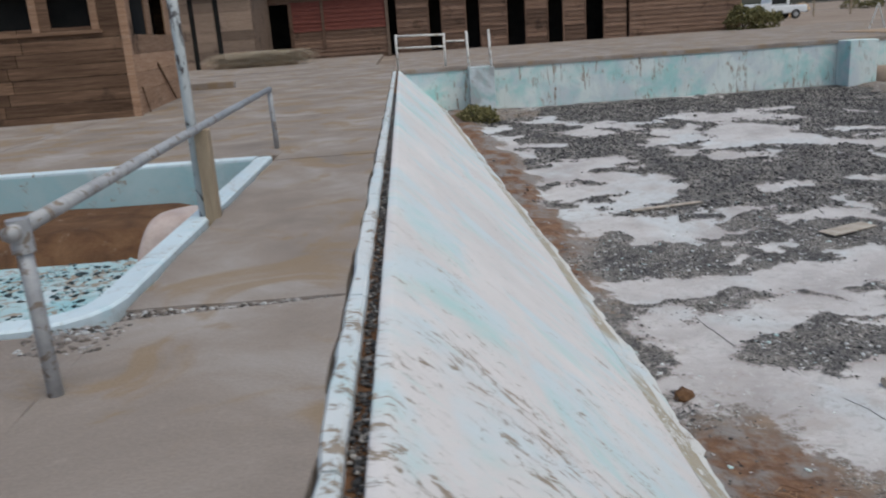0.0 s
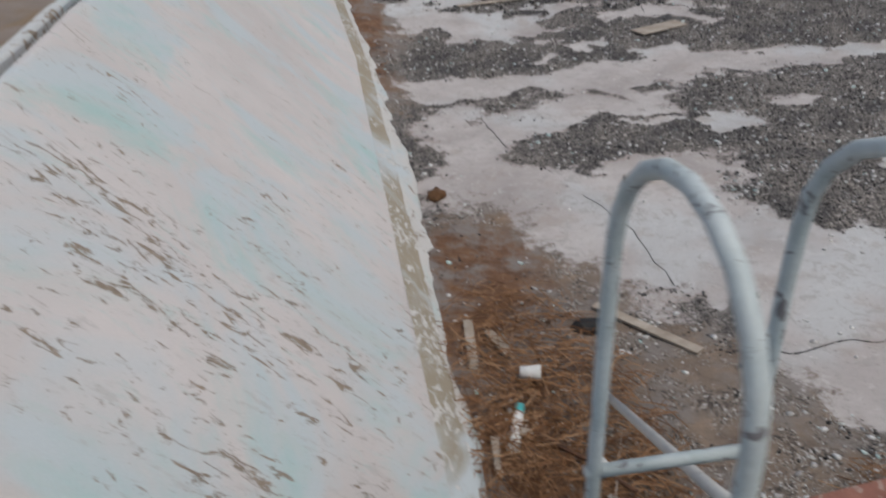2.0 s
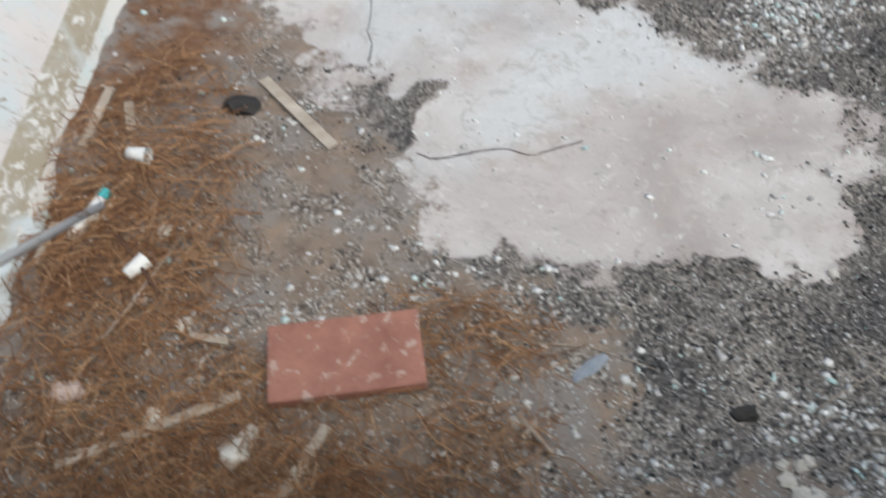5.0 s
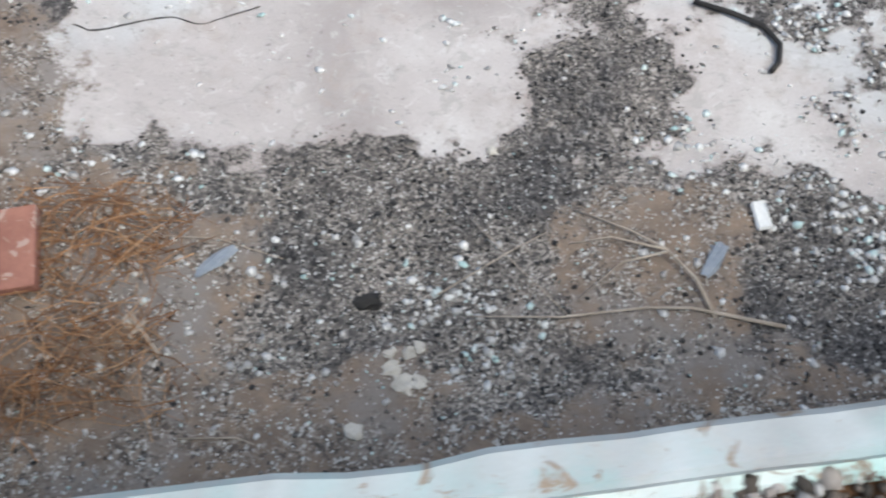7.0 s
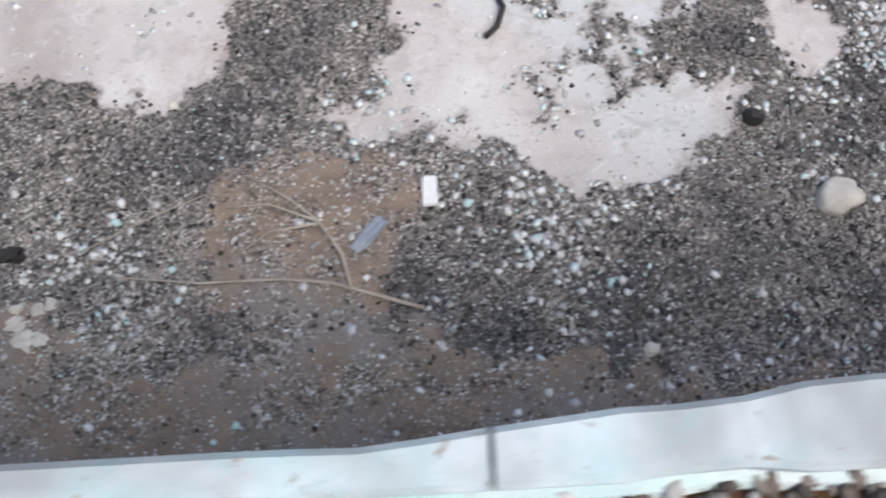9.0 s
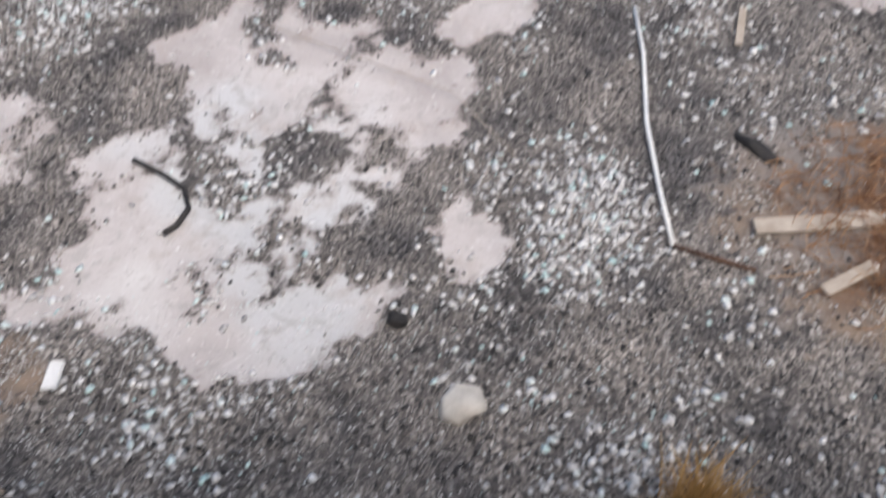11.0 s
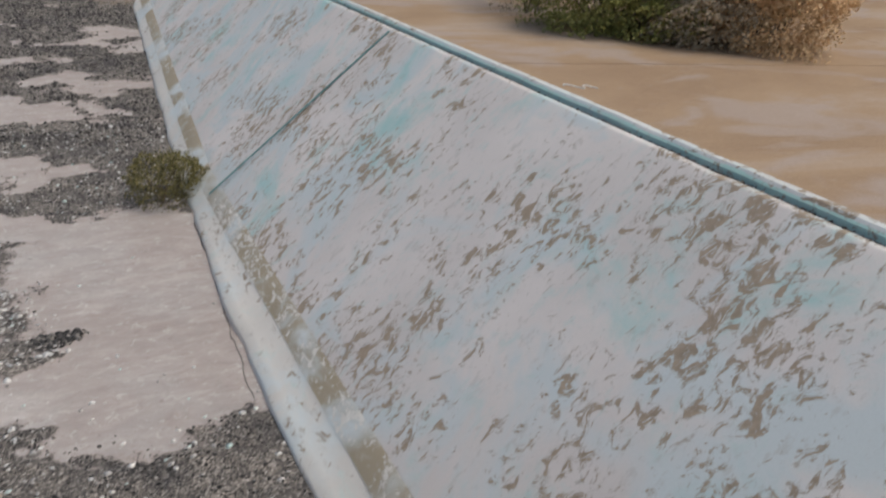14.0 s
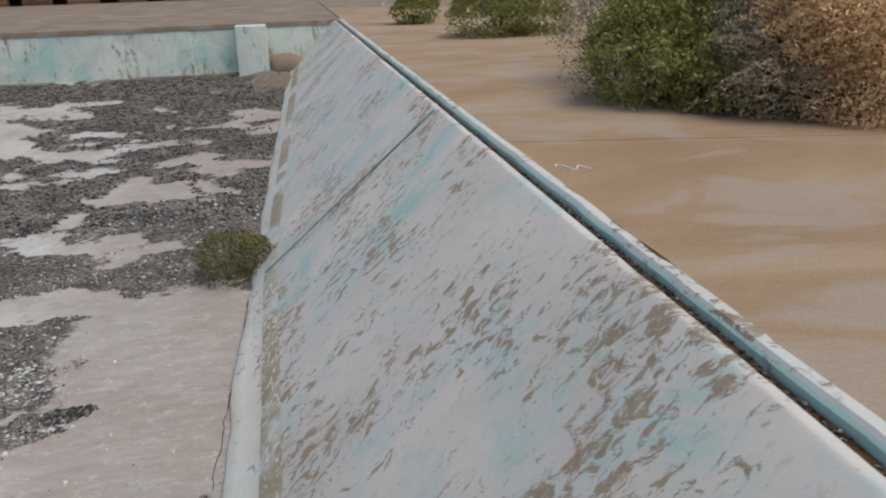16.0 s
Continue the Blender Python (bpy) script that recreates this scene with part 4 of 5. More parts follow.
tagged(part("soil_bank", bank, M_EARTH, smooth=True), "brown washed-in soil between pier and slope", "soil bank")

# ---- timber shed near the west deck ----
shed = thing("timber_shed", "weathered brown board shed with dark open windows", "shed", at=(-5.62, 14.45, -0.1), turn=6.0)
SH = 2.9


def board(x0, x1, z0, z1, parent, material, y=0.0, lean=0.0):
    return part("board", box(x0, x1, y - 0.03, y + lean, z0, z1, 0.004), material, parent)


z = 0.0
while z < SH - 0.05:
    h = 0.185 + 0.03 * random.random()
    cuts = [-6.5, -4.1 + random.uniform(-0.5, 0.5), -1.9 + random.uniform(-0.3, 0.3), 0.0]
    for a, b in zip(cuts, cuts[1:]):
        if 1.55 < z + h / 2 < 2.3:
            continue
        j = random.uniform(-0.012, 0.012)
        board(a + 0.008, b - 0.004, z + 0.006, z + h, shed, M_WOOD, j)
    z += h
for a, b in ((-6.5, -3.2), (-1.36, -1.1), (-0.42, 0.0)):
    board(a, b, 1.58, 2.32, shed, M_WOOD)
for x in (-3.2, -1.33, -0.4):
    part("window_post", box(x - 0.06, x + 0.06, -0.06, 0.02, 1.5, 2.36, 0.006), M_PLY, shed, "pale window post")
part("window_sill", box(-3.3, -0.3, -0.08, 0.03, 1.50, 1.56, 0.006), M_PLY, shed, "pale window sill")
# Sheet behind the windows, with the interior shade painted in its colour.
part("inner_dark", box(-6.4, -0.2, 0.35, 0.37, 0.0, 2.8), M_INNER_SHADE, shed, "near-black sheet painted as interior shade")
part("corner_post", box(-0.02, 0.11, -0.05, 0.08, 0.0, SH, 0.008), M_PLY, shed, "pale corner post")


def side_board(y0, y1, z0, z1, material=None):
    return part("side_board", box(0.02, 0.05 + random.uniform(0, 0.006), y0, y1, z0, z1, 0.004), material or M_PLY, shed)


for z0, z1 in ((0.0, 0.48), (0.485, 0.80), (0.805, 1.12), (1.125, 1.45)):
    side_board(0.1, 4.6, z0, z1)
side_board(0.1, 4.6, 2.35, SH)
for y0, y1 in ((0.1, 0.6), (1.9, 2.4), (3.9, 4.6)):
    side_board(y0, y1, 1.455, 2.34)
part("leaning_lath", tube([(0.07, 2.3, 0.9), (0.1, 3.6, 0.15)], 0.02, 6), M_WOOD, shed)
part("leaning_lath", tube([(0.07, 0.55, 0.55), (0.1, 0.75, 0.1)], 0.016, 6), M_WOOD, shed)
# Same painted shade behind the openings of the side wall.
part("side_dark", box(-0.3, -0.28, 0.3, 4.5, 0.0, 2.8), M_INNER_SHADE, shed, "near-black sheet painted as interior shade")
part("end_wall", box(-6.5, 0.05, 4.6, 4.7, 0.0, SH), M_WOOD, shed)
part("west_wall", box(-6.55, -6.5, 0.0, 4.6, 0.0, SH), M_WOOD, shed)
part("roof", box(-6.8, 0.4, -0.4, 5.0, SH, SH + 0.12, 0.02), M_ROOF, shed, "grey flat roof")

# ---- long bath-house row beyond the pool ----
row_house = thing("changing_row", "long weathered brown timber row with dark doorways", "changing rooms", at=(0, 43, -0.1))


def face(x0, x1, z0, z1, material, y=0.0, name="board", label=""):
    """A stretch of lapped boards."""
    n = max(1, round((z1 - z0) / 0.22))
    for k in range(n):
        a, b = z0 + (z1 - z0) * k / n, z0 + (z1 - z0) * (k + 1) / n
        bm = bmesh.new()
        j = random.uniform(0, 0.02)
        vs = [bm.verts.new(p) for p in ((x0, y - 0.05 - j, a), (x1, y - 0.05 - j, a), (x1, y - 0.02, b), (x0, y - 0.02, b), (x0, y + 0.1, a), (x1, y + 0.1, a), (x1, y + 0.1, b), (x0, y + 0.1, b))]
        for q in ((0, 1, 2, 3), (5, 4, 7, 6), (4, 0, 3, 7), (1, 5, 6, 2), (3, 2, 6, 7), (4, 5, 1, 0)):
            bm.faces.new([vs[i] for i in q])
        part(name, bm, material, row_house, label)


RH = 3.4
doors = [(0.45, 1.05), (2.35, 3.02), (4.45, 5.35), (6.55, 7.30), (8.50, 9.40)]
edges = [-1.2] + [e for d in doors for e in d] + [10.6]
for a, b in zip(edges[::2], edges[1::2]):
    face(a, b, 0, RH, M_ROWWOOD)
for a, b in doors:
    face(a, b, 2.75, RH, M_PALEROW)
    part("door_post", box(a - 0.06, a, -0.09, 0.0, 0, 2.75), M_ROWWOOD, row_house)
    part("door_post", box(b, b + 0.06, -0.09, 0.0, 0, 2.75), M_ROWWOOD, row_house)
face(10.75, 16.6, 0, RH, M_ROWWOOD, 0.0)
face(-6.5, -1.75, 0, 1.45, M_ROWWOOD)
face(-6.5, -1.75, 1.45, 2.9, M_RED, 0.0, "red_board", "faded dark red board")
face(-6.5, -1.75, 2.9, RH, M_ROWWOOD)
part("post", box(-5.0, -4.85, -0.12, -0.05, 0.6, 2.9), M_ROWWOOD, row_house)
part("post", box(-1.75, -1.6, -0.12, 0.0, 0, RH), M_PALEROW, row_house)
face(-7.95, -6.5, 2.85, RH, M_ROWWOOD)
part("door_surround", box(-6.62, -6.45, -0.08, 0.0, 0, 2.85), M_ROWWOOD, row_house)
# One near-black sheet stands for the shade in all the doorways.
part("inner_dark", box(-14, 16.5, 2.2, 2.3, 0, RH), M_INNER_SHADE, row_house, "near-black sheet painted as interior shade")
part("back_wall", box(-14, 16.6, 5, 5.1, 0, RH), M_ROWWOOD, row_house)
part("side_wall", box(16.5, 16.6, 0.1, 5, 0, RH), M_ROWWOOD, row_house)
part("roof", box(-15, 16.9, -0.5, 5.4, RH, RH + 0.15), M_ROOF, row_house, "grey flat roof")

wing = thing("pale_wing", "pale boarded wing with narrow dark slits", "building wing", at=(0, 38, -0.1))


def wing_board(x0, x1, z0, z1, m=None, y=0.0):
    return part("wall_panel", box(x0, x1, y - 0.04, y + 0.08, z0, z1, 0.006), m or M_PALEROW, wing)


for a, b in ((-15, -10.35), (-10.12, -9.25), (-9.02, -7.6)):
    for k in range(8):
        wing_board(a, b, k * 0.42, k * 0.42 + 0.413, None, 0.01 * (k % 2))
# Strips in the wall gaps, shade given by their near-black colour.
part("dark_slit", box(-10.35, -10.12, 0.05, 0.06, 0, 3.2), M_INNER_SHADE, wing, "near-black strip painted as shade in a slit")
part("dark_slit", box(-9.25, -9.02, 0.05, 0.06, 0.1, 3.2), M_INNER_SHADE, wing, "near-black strip painted as shade in a slit")
part("side_wall", box(-7.66, -7.58, 0.08, 5.0, 0, 3.36), M_PALEROW, wing)
part("back_wall", box(-15, -7.6, 4.9, 5.0, 0, 3.36), M_PALEROW, wing)
part("roof", box(-15.2, -7.4, -0.3, 5.0, 3.36, 3.48), M_ROOF, wing, "grey flat roof")
tagged(part("kerb_block", box(-6.6, -5.3, 21.2, 21.5, -0.01, 0.16, 0.02), M_DECK), "low broken concrete kerb on the deck", "kerb block")


# ---- plants ----
def blades(count, spread, height, width, droop, seed, stand=0.2):
    """Thin curved blades from one root."""
    rng = np.random.default_rng(seed)
    vs, fs = [], []
    for _ in range(count):
        a, r = rng.uniform(0, 6.283), spread * rng.power(0.8)
        ox, oy = rng.normal(0, spread * 0.22, 2)
        h = height * rng.uniform(0.5, 1)
        w = width * rng.uniform(0.6, 1.2)
        c, s = math.cos(a), math.sin(a)
        base = len(vs)
        for k in range(4):
            f = k / 3
            px, py, pz = ox + c * r * f**1.5, oy + s * r * f**1.5, h * (f - droop * f**3)
            t = w * (1 - 0.85 * f)
            vs += [(px - s * t, py + c * t, pz), (px + s * t, py - c * t, pz)]
        fs += [(base + 2 * k, base + 2 * k + 1, base + 2 * k + 3, base + 2 * k + 2) for k in range(3)]
    return vs, fs


def plant(name, label, category, at, vs, fs, material, extra=None):
    ob = thing(name, label, category, at=at)
    raw("foliage", vs, fs, material, ob)
    return ob


vs, fs = blades(800, 0.24, 0.46, 0.004, 0.15, 5)
plant("grass_tuft", "golden dry grass tuft rooted at the near wall", "grass", (9.37, 1.86, FLOOR + 0.02), vs, fs, M_TUFT)


def leaf_cloud(lobes, count, size, seed, inner=0.72):
    """Leaves on the outer part of several overlapping lobes."""
    rng = np.random.default_rng(seed)
    vs, fs = [], []
    vol = np.array([l[3] * l[4] for l in lobes])
    pick = rng.choice(len(lobes), count, p=vol / vol.sum())
    d = rng.normal(0, 1, (count, 3))
    d /= np.linalg.norm(d, axis=1)[:, None]
    d[:, 2] = np.where(rng.uniform(0, 1, count) < 0.6, np.abs(d[:, 2]), d[:, 2])
    r = inner + (1 - inner) * rng.power(2.2, count)
    L = np.array(lobes)[pick]
    bump = 0.50 + 0.95 * field(d[:, 0] * 3 + pick * 7.7 + 50, d[:, 1] * 3 + d[:, 2] * 5 + 50, 1.0, seed, 3)
    p = L[:, :3] + d * (r * bump)[:, None] * L[:, [3, 3, 4]]
    p[:, 2] = np.where(p[:, 2] < 0.01, rng.uniform(0.01, 0.2, count), p[:, 2])
    u = rng.normal(0, 1, (count, 3)) + d * 0.6
    u /= np.linalg.norm(u, axis=1)[:, None]
    w = np.cross(u, rng.normal(0, 1, (count, 3)))
    w /= np.linalg.norm(w, axis=1)[:, None]
    s = size * rng.uniform(0.5, 1.3, count)[:, None]
    quad = np.stack([p - u * s, p + w * s * 0.35, p + u * s, p - w * s * 0.35], 1).reshape(-1, 3)
    return quad, np.arange(count * 4).reshape(-1, 4)


def shrub(label, at, lobes, count, size, material, seed, stems=14, name="shrub"):
    ob = thing(name, label, "bush", at=at)
    q, f = leaf_cloud(lobes, count, size, seed)
    raw("crown", q, f, material, ob)
    rnd = random.Random(seed)
    rad = max(l[3] for l in lobes)
    for _ in range(stems):
        l = rnd.choice(lobes)
        e = Vector((l[0] + rnd.uniform(-0.6, 0.6) * l[3], l[1] + rnd.uniform(-0.6, 0.6) * l[3], l[2] + rnd.uniform(0.2, 0.8) * l[4]))
        b = Vector((l[0] * 0.5, l[1] * 0.5, -0.03))
        part("stem", tube([b, b.lerp(e, 0.5) + Vector((rnd.uniform(-0.05, 0.05), rnd.uniform(-0.05, 0.05), 0.06)), e], 0.014 * rad + 0.003, 5, 0.35), M_BARK, ob)
    return ob


DZ = 0.02
shrub("bushy green desert shrub beside the silted deck", (16.45, 8.15, DZ), [(-0.25, 0.25, 0.42, 0.72, 0.7), (0.25, -0.35, 0.32, 0.62, 0.5), (0.1, 0.4, 0.65, 0.7, 0.8)], 46000, 0.027, M_GREEN, 31)
shrub("thin grey leafless shrub behind the green one", (16.2, 9.7, DZ), [(0, 0, 0.5, 0.55, 0.8), (0.6, 0.5, 0.7, 0.7, 0.9)], 12000, 0.022, M_GREYLEAF, 32)
shrub("dry grey-brown shrub among green shrubs", (16.95, 7.4, DZ), [(0, 0, 0.35, 0.6, 0.55), (0.2, 0.5, 0.6, 0.65, 0.85)], 40000, 0.024, M_GREYLEAF, 33)
shrub("rust-brown dry rounded shrub on the deck edge", (17.5, 6.95, DZ), [(0, 0, 0.45, 0.66, 0.66), (-0.3, 0.2, 0.75, 0.55, 0.6), (0.35, 0.2, 0.4, 0.5, 0.5)], 48000, 0.024, M_DRY, 34)
shrub("low rounded green shrub further along the deck", (17.0, 16.6, DZ), [(-0.3, 0, 0.4, 0.85, 0.7), (0.55, 0.1, 0.35, 0.8, 0.62)], 22000, 0.035, M_GREEN, 35)
shrub("dark green shrub behind the dry one", (19.3, 9.3, DZ), [(0, 0, 0.7, 1.0, 1.1), (0.9, 0.6, 0.6, 0.9, 1.0)], 20000, 0.035, M_GREEN, 36)
shrub("tall olive shrub at the back of the deck", (18.4, 11.4, DZ), [(0, 0, 0.8, 1.0, 1.2), (1.2, 0.5, 0.8, 1.0, 1.2)], 18000, 0.035, M_OLIVE, 37)
shrub("olive shrub on bare earth past the deck", (21.2, 12.5, -0.05), [(0, 0, 0.9, 1.2, 1.2)], 6000, 0.06, M_OLIVE, 38)
shrub("small green shrub at the far deck", (15.9, 20.8, DZ), [(0, 0, 0.35, 0.6, 0.5)], 4500, 0.05, M_GREEN, 39)
shrub("green shrub by the end of the timber row", (16.3, 41.6, -0.1), [(0, 0, 0.4, 1.0, 0.8), (1.0, 0.2, 0.35, 0.9, 0.6)], 6000, 0.09, M_OLIVE, 40)
shrub("olive tumbleweed lodged at the slope foot", (11.68, 9.95, FLOOR + 0.0), [(0, 0, 0.22, 0.40, 0.36), (0.3, 0.25, 0.2, 0.28, 0.3)], 6500, 0.02, M_OLIVE, 41, 10, "tumbleweed")
shrub("small dry weed by the far ladder pier", (0.85, 21.6, float(floor_z(21.6))), [(0, 0, 0.15, 0.5, 0.3)], 2500, 0.05, M_OLIVE, 42, 6, "weed")


def straw_mat(count, shapes, seed, low, high, lift_z, zed=None):
    """Loose straws and twigs lying in a heap."""
    rng = np.random.default_rng(seed)
    xs = [s[0] for s in shapes]
    ys = [s[1] for s in shapes]
    x = rng.uniform(min(s[0] - s[2] for s in shapes), max(s[0] + s[2] for s in shapes), count * 5)
    y = rng.uniform(min(s[1] - s[3] for s in shapes), max(s[1] + s[3] for s in shapes), count * 5)
    ok = rng.uniform(-0.15, 0.6, len(x)) < blobs(x, y, shapes)
    x, y = x[ok][:count], y[ok][:count]
    n = len(x)
    a, ln = rng.uniform(0, 6.283, n), rng.uniform(low, high, n)
    z = (floor_z(y) + drift(x, y, *litter(x, y)) + 0.004 if zed is None else np.full(n, zed)) + rng.uniform(0.0, lift_z, n)
    w = rng.uniform(0.0008, 0.0024, n) * (1 if zed is None else 4)
    dx, dy = np.cos(a) * ln / 2, np.sin(a) * ln / 2
    nx, ny = -np.sin(a) * w, np.cos(a) * w
    rise = rng.uniform(-0.25, 0.25, n) * ln * 0.4
    mid = rng.uniform(-0.15, 0.15, n) * ln
    pts = []
    for f, g in ((-1, 0), (0, 1), (1, 0)):
        cx, cy, cz = x + dx * f - np.sin(a) * mid * g, y + dy * f + np.cos(a) * mid * g, z + rise * f + 0.1 * ln * g
        for s in (-1, 1):
            pts.append(np.stack([cx + nx * s, cy + ny * s, cz + 0.002 * s], -1))
    vs = np.stack(pts, 1).reshape(-1, 3)
    k = np.array([(0, 1, 3, 2), (2, 3, 5, 4)])
    return vs, (np.arange(n)[:, None, None] * 6 + k[None]).reshape(-1, 4)


for shapes, n, seed, lab in (([(1.38, 3.0, 0.62, 1.9, 0), (1.9, 2.0, 0.9, 0.6, 0)], 5600, 51, "tangled brown straw and twigs against the slope"), ([(3.1, 2.5, 0.55, 0.35, 0), (3.2, 2.05, 0.35, 0.2, 0), (2.4, 1.8, 1.2, 0.25, 0)], 1500, 52, "sparse brown straw on gritty floor"), ([(11.0, 3.5, 1.0, 0.75, 0)], 1800, 53, "brown straw drift at the slope foot")):
    vs, fs = straw_mat(n, shapes, seed, 0.06, 0.30, 0.05)
    tagged(raw("straw", vs, fs, M_STRAW), lab, "straw", kind="stuff")
vs, fs = straw_mat(2500, [(-7.2, 36.6, 2.2, 0.8, 0)], 54, 0.5, 1.4, 0.5, 0.05)
tagged(raw("straw_heap", vs, fs, M_GREYLEAF), "beige heap of dry weeds before the building", "dry weeds", kind="stuff")
bm = lump((2.0, 0.7, 0.5), 3, 0.4, 3.0)
bm.transform(Matrix.Translation((-7.2, 36.7, -0.05)))
tagged(part("weed_mound", bm, M_WEEDS, smooth=True), "matted beige mound of dry tumbleweeds", "dry weeds")


# ---- loose things on the pool floor ----
def place(name, label, category, bm, material, x, y, turn=0.0, up=0.0, group="", smooth=False):
    c, s = litter(np.array([x]), np.array([y]))
    ob = part(name, bm, material, smooth=smooth)
    ob.matrix_basis = pose(x, y, float(floor_z(y)) + up * 0.5 + float(drift(np.array([x]), np.array([y]), c, s)[0]), 0, 0, turn)
    return tagged(ob, label, category, group)


bm = box(-0.37, 0.37, -0.21, 0.21, 0.0, 0.07, 0.012)
place("red_slab", "flat red masonry slab with scuffed pale patch", "slab", bm, M_BRICK, 2.58, 2.45, 6, 0.02)


def cup():
    bm = bmesh.new()
    rows = []
    for r, z in ((0.031, 0.0), (0.035, 0.05), (0.040, 0.10), (0.043, 0.105), (0.037, 0.10), (0.029, 0.008)):
        rows.append([bm.verts.new((r * math.cos(a), r * math.sin(a), z)) for a in (k * math.pi / 8 for k in range(16))])
    for a, b in zip(rows, rows[1:]):
        for k in range(16):
            bm.faces.new((a[k], a[(k + 1) % 16], b[(k + 1) % 16], b[k]))
    bm.faces.new(rows[0][::-1])
    bm.faces.new(rows[-1])
    bm.transform(Matrix.Scale(1.2, 4) @ pose(0, 0, 0.035, 0, 88, 0))
    return bm


place("foam_cup", "white foam cup lying on straw", "cup", cup(), M_WHITE, 1.26, 3.84, -15, 0.02, "white cups", True)
place("foam_cup", "white foam cup lying on its side", "cup", cup(), M_WHITE, 1.42, 2.98, 50, 0.02, "white cups", True)
bottle = thing("white_bottle", "white plastic tube with teal cap", "bottle", at=(1.13, 3.38, FLOOR + 0.11), turn=70)
part("tube_body", tube([(-0.17, 0, 0), (0.02, 0, 0.005), (0.11, 0, 0.01), (0.13, 0, 0.01)], 0.036, 12, 0.75), M_WHITE, bottle, smooth=True)
part("cap", tube([(0.13, 0, 0.01), (0.19, 0, 0.012)], 0.03, 12), M_TEAL, bottle, "bright teal cap")
place("red_stone", "pinkish rounded stone among straw", "stone", lump((0.09, 0.06, 0.05), 2, 0.3, 2.2), M_TARP, 1.27, 2.32, 10, 0.02)
place("iron_bar", "thin rusty iron bar lying on straw", "iron bar", tube([(-0.32, 0, 0.03), (0.0, 0.01, 0.045), (0.32, 0, 0.03)], 0.011, 6), M_RUST, 1.42, 3.1, -52, 0.05)


def lath(length, width, thick=0.018):
    bm = box(-length / 2, length / 2, -width / 2, width / 2, 0, thick, 0.003)
    for v in bm.verts:
        v.co.y += 0.02 * math.sin(v.co.x * 3)
    return bm


for x0, y0, x1, y1, w, lab in ((1.35, 1.73, 2.17, 1.74, 0.055, "broken pale board among straw"), (1.97, 4.55, 2.42, 3.9, 0.075, "grey weathered plank on gritty floor"), (1.3, 1.98, 2.1, 2.26, 0.05, "grey split lath on straw"), (2.28, 1.72, 2.52, 2.10, 0.05, "short grey stick of wood"), (0.98, 3.88, 1.06, 4.38, 0.06, "short grey board on brown straw"), (1.17, 4.3, 1.23, 4.03, 0.06, "split end of grey board on straw"), (0.95, 3.02, 1.0, 3.3, 0.04, "broken grey stick at the slope foot"), (0.98, 3.3, 1.2, 3.36, 0.05, "grey offcut lying across straw"), (9.87, 3.45, 10.56, 3.5, 0.10, "pale broken board in the drift"), (10.0, 4.9, 10.1, 5.25, 0.05, "thin pale splinter of wood"), (10.15, 3.05, 10.45, 3.2, 0.07, "short pale board end"), (10.5, 3.15, 11.0, 3.9, 0.035, "long thin lath on straw"), (1.8, 2.62, 2.0, 2.56, 0.04, "small chip of grey wood"), (2.4, 12.6, 3.6, 12.8, 0.12, "weathered plank on dark grit"), (4.6, 10.8, 5.4, 11.1, 0.28, "broken board lying on grit")):
    place("wood_scrap", lab, "wood scrap", lath(math.hypot(x1 - x0, y1 - y0), w), M_STICK, (x0 + x1) / 2, (y0 + y1) / 2, math.degrees(math.atan2(y1 - y0, x1 - x0)), 0.04, "wood scraps")


def branch():
    root = thing("dead_branch", "bare forked dead branch on gritty floor", "branch", at=(5.9, 2.0, FLOOR + 0.05))
    for pts, r in (([(0.42, -0.17, 0), (0.0, -0.05, 0.02), (-0.22, -0.03, 0.02), (-0.6, -0.04, 0.01), (-1.0, 0.0, 0)], 0.011), ([(0.1, -0.1, 0.01), (0.05, 0.08, 0.04), (-0.06, 0.24, 0.05), (-0.2, 0.36, 0.03), (-0.42, 0.5, 0.0)], 0.011), ([(-0.06, 0.23, 0.05), (-0.28, 0.2, 0.03), (-0.5, 0.05, 0.0)], 0.008), ([(-0.06, 0.24, 0.05), (-0.3, 0.34, 0.02), (-0.5, 0.33, 0)], 0.007)):
        part("twig", tube(pts, r, 6, 0.35), M_STICK, root, smooth=True)
    return root


branch()
for pts, lab, r in (([(4.95, 2.5, 0), (5.15, 2.2, 0.02), (5.35, 1.95, 0)], "thin bare twig crossing the grit", 0.004), ([(4.75, 2.12, 0), (5.1, 2.3, 0.02), (5.3, 2.4, 0)], "thin pale twig on grit", 0.005), ([(3.3, 2.55, 0), (3.75, 2.48, 0.02), (4.05, 2.36, 0)], "slender twig on grit", 0.005), ([(3.6, 1.56, 0), (3.85, 1.54, 0.01), (4.0, 1.47, 0)], "short bare twig on soil", 0.005), ([(0.9, 2.3, 0.06), (1.4, 2.6, 0.07), (1.7, 3.3, 0.05)], "long twig on brown straw", 0.006), ([(6.9, 5.0, 0), (8.2, 4.4, 0.01), (8.6, 3.9, 0)], "long thin stem over grit", 0.004)):
    m = Vector(pts[1])
    ob = thing("twig", lab, "twig", "loose twigs", at=(m.x, m.y, FLOOR + 0.05))
    part("stem", tube([Vector(p) - Vector((m.x, m.y, 0)) for p in pts], r, 6, 0.5), M_STICK, ob, smooth=True)
conduit = thing("white_cable", "stiff pale cable lying across grit", "cable", at=(9.4, 4.2, FLOOR + 0.035))
part("cable", tube([(-0.02, 1.05, 0), (0.0, 0.6, 0.01), (-0.03, 0.0, 0.01), (0.0, -0.5, 0.01), (0.04, -0.88, 0)], 0.014, 8), M_WHITE, conduit, smooth=True)
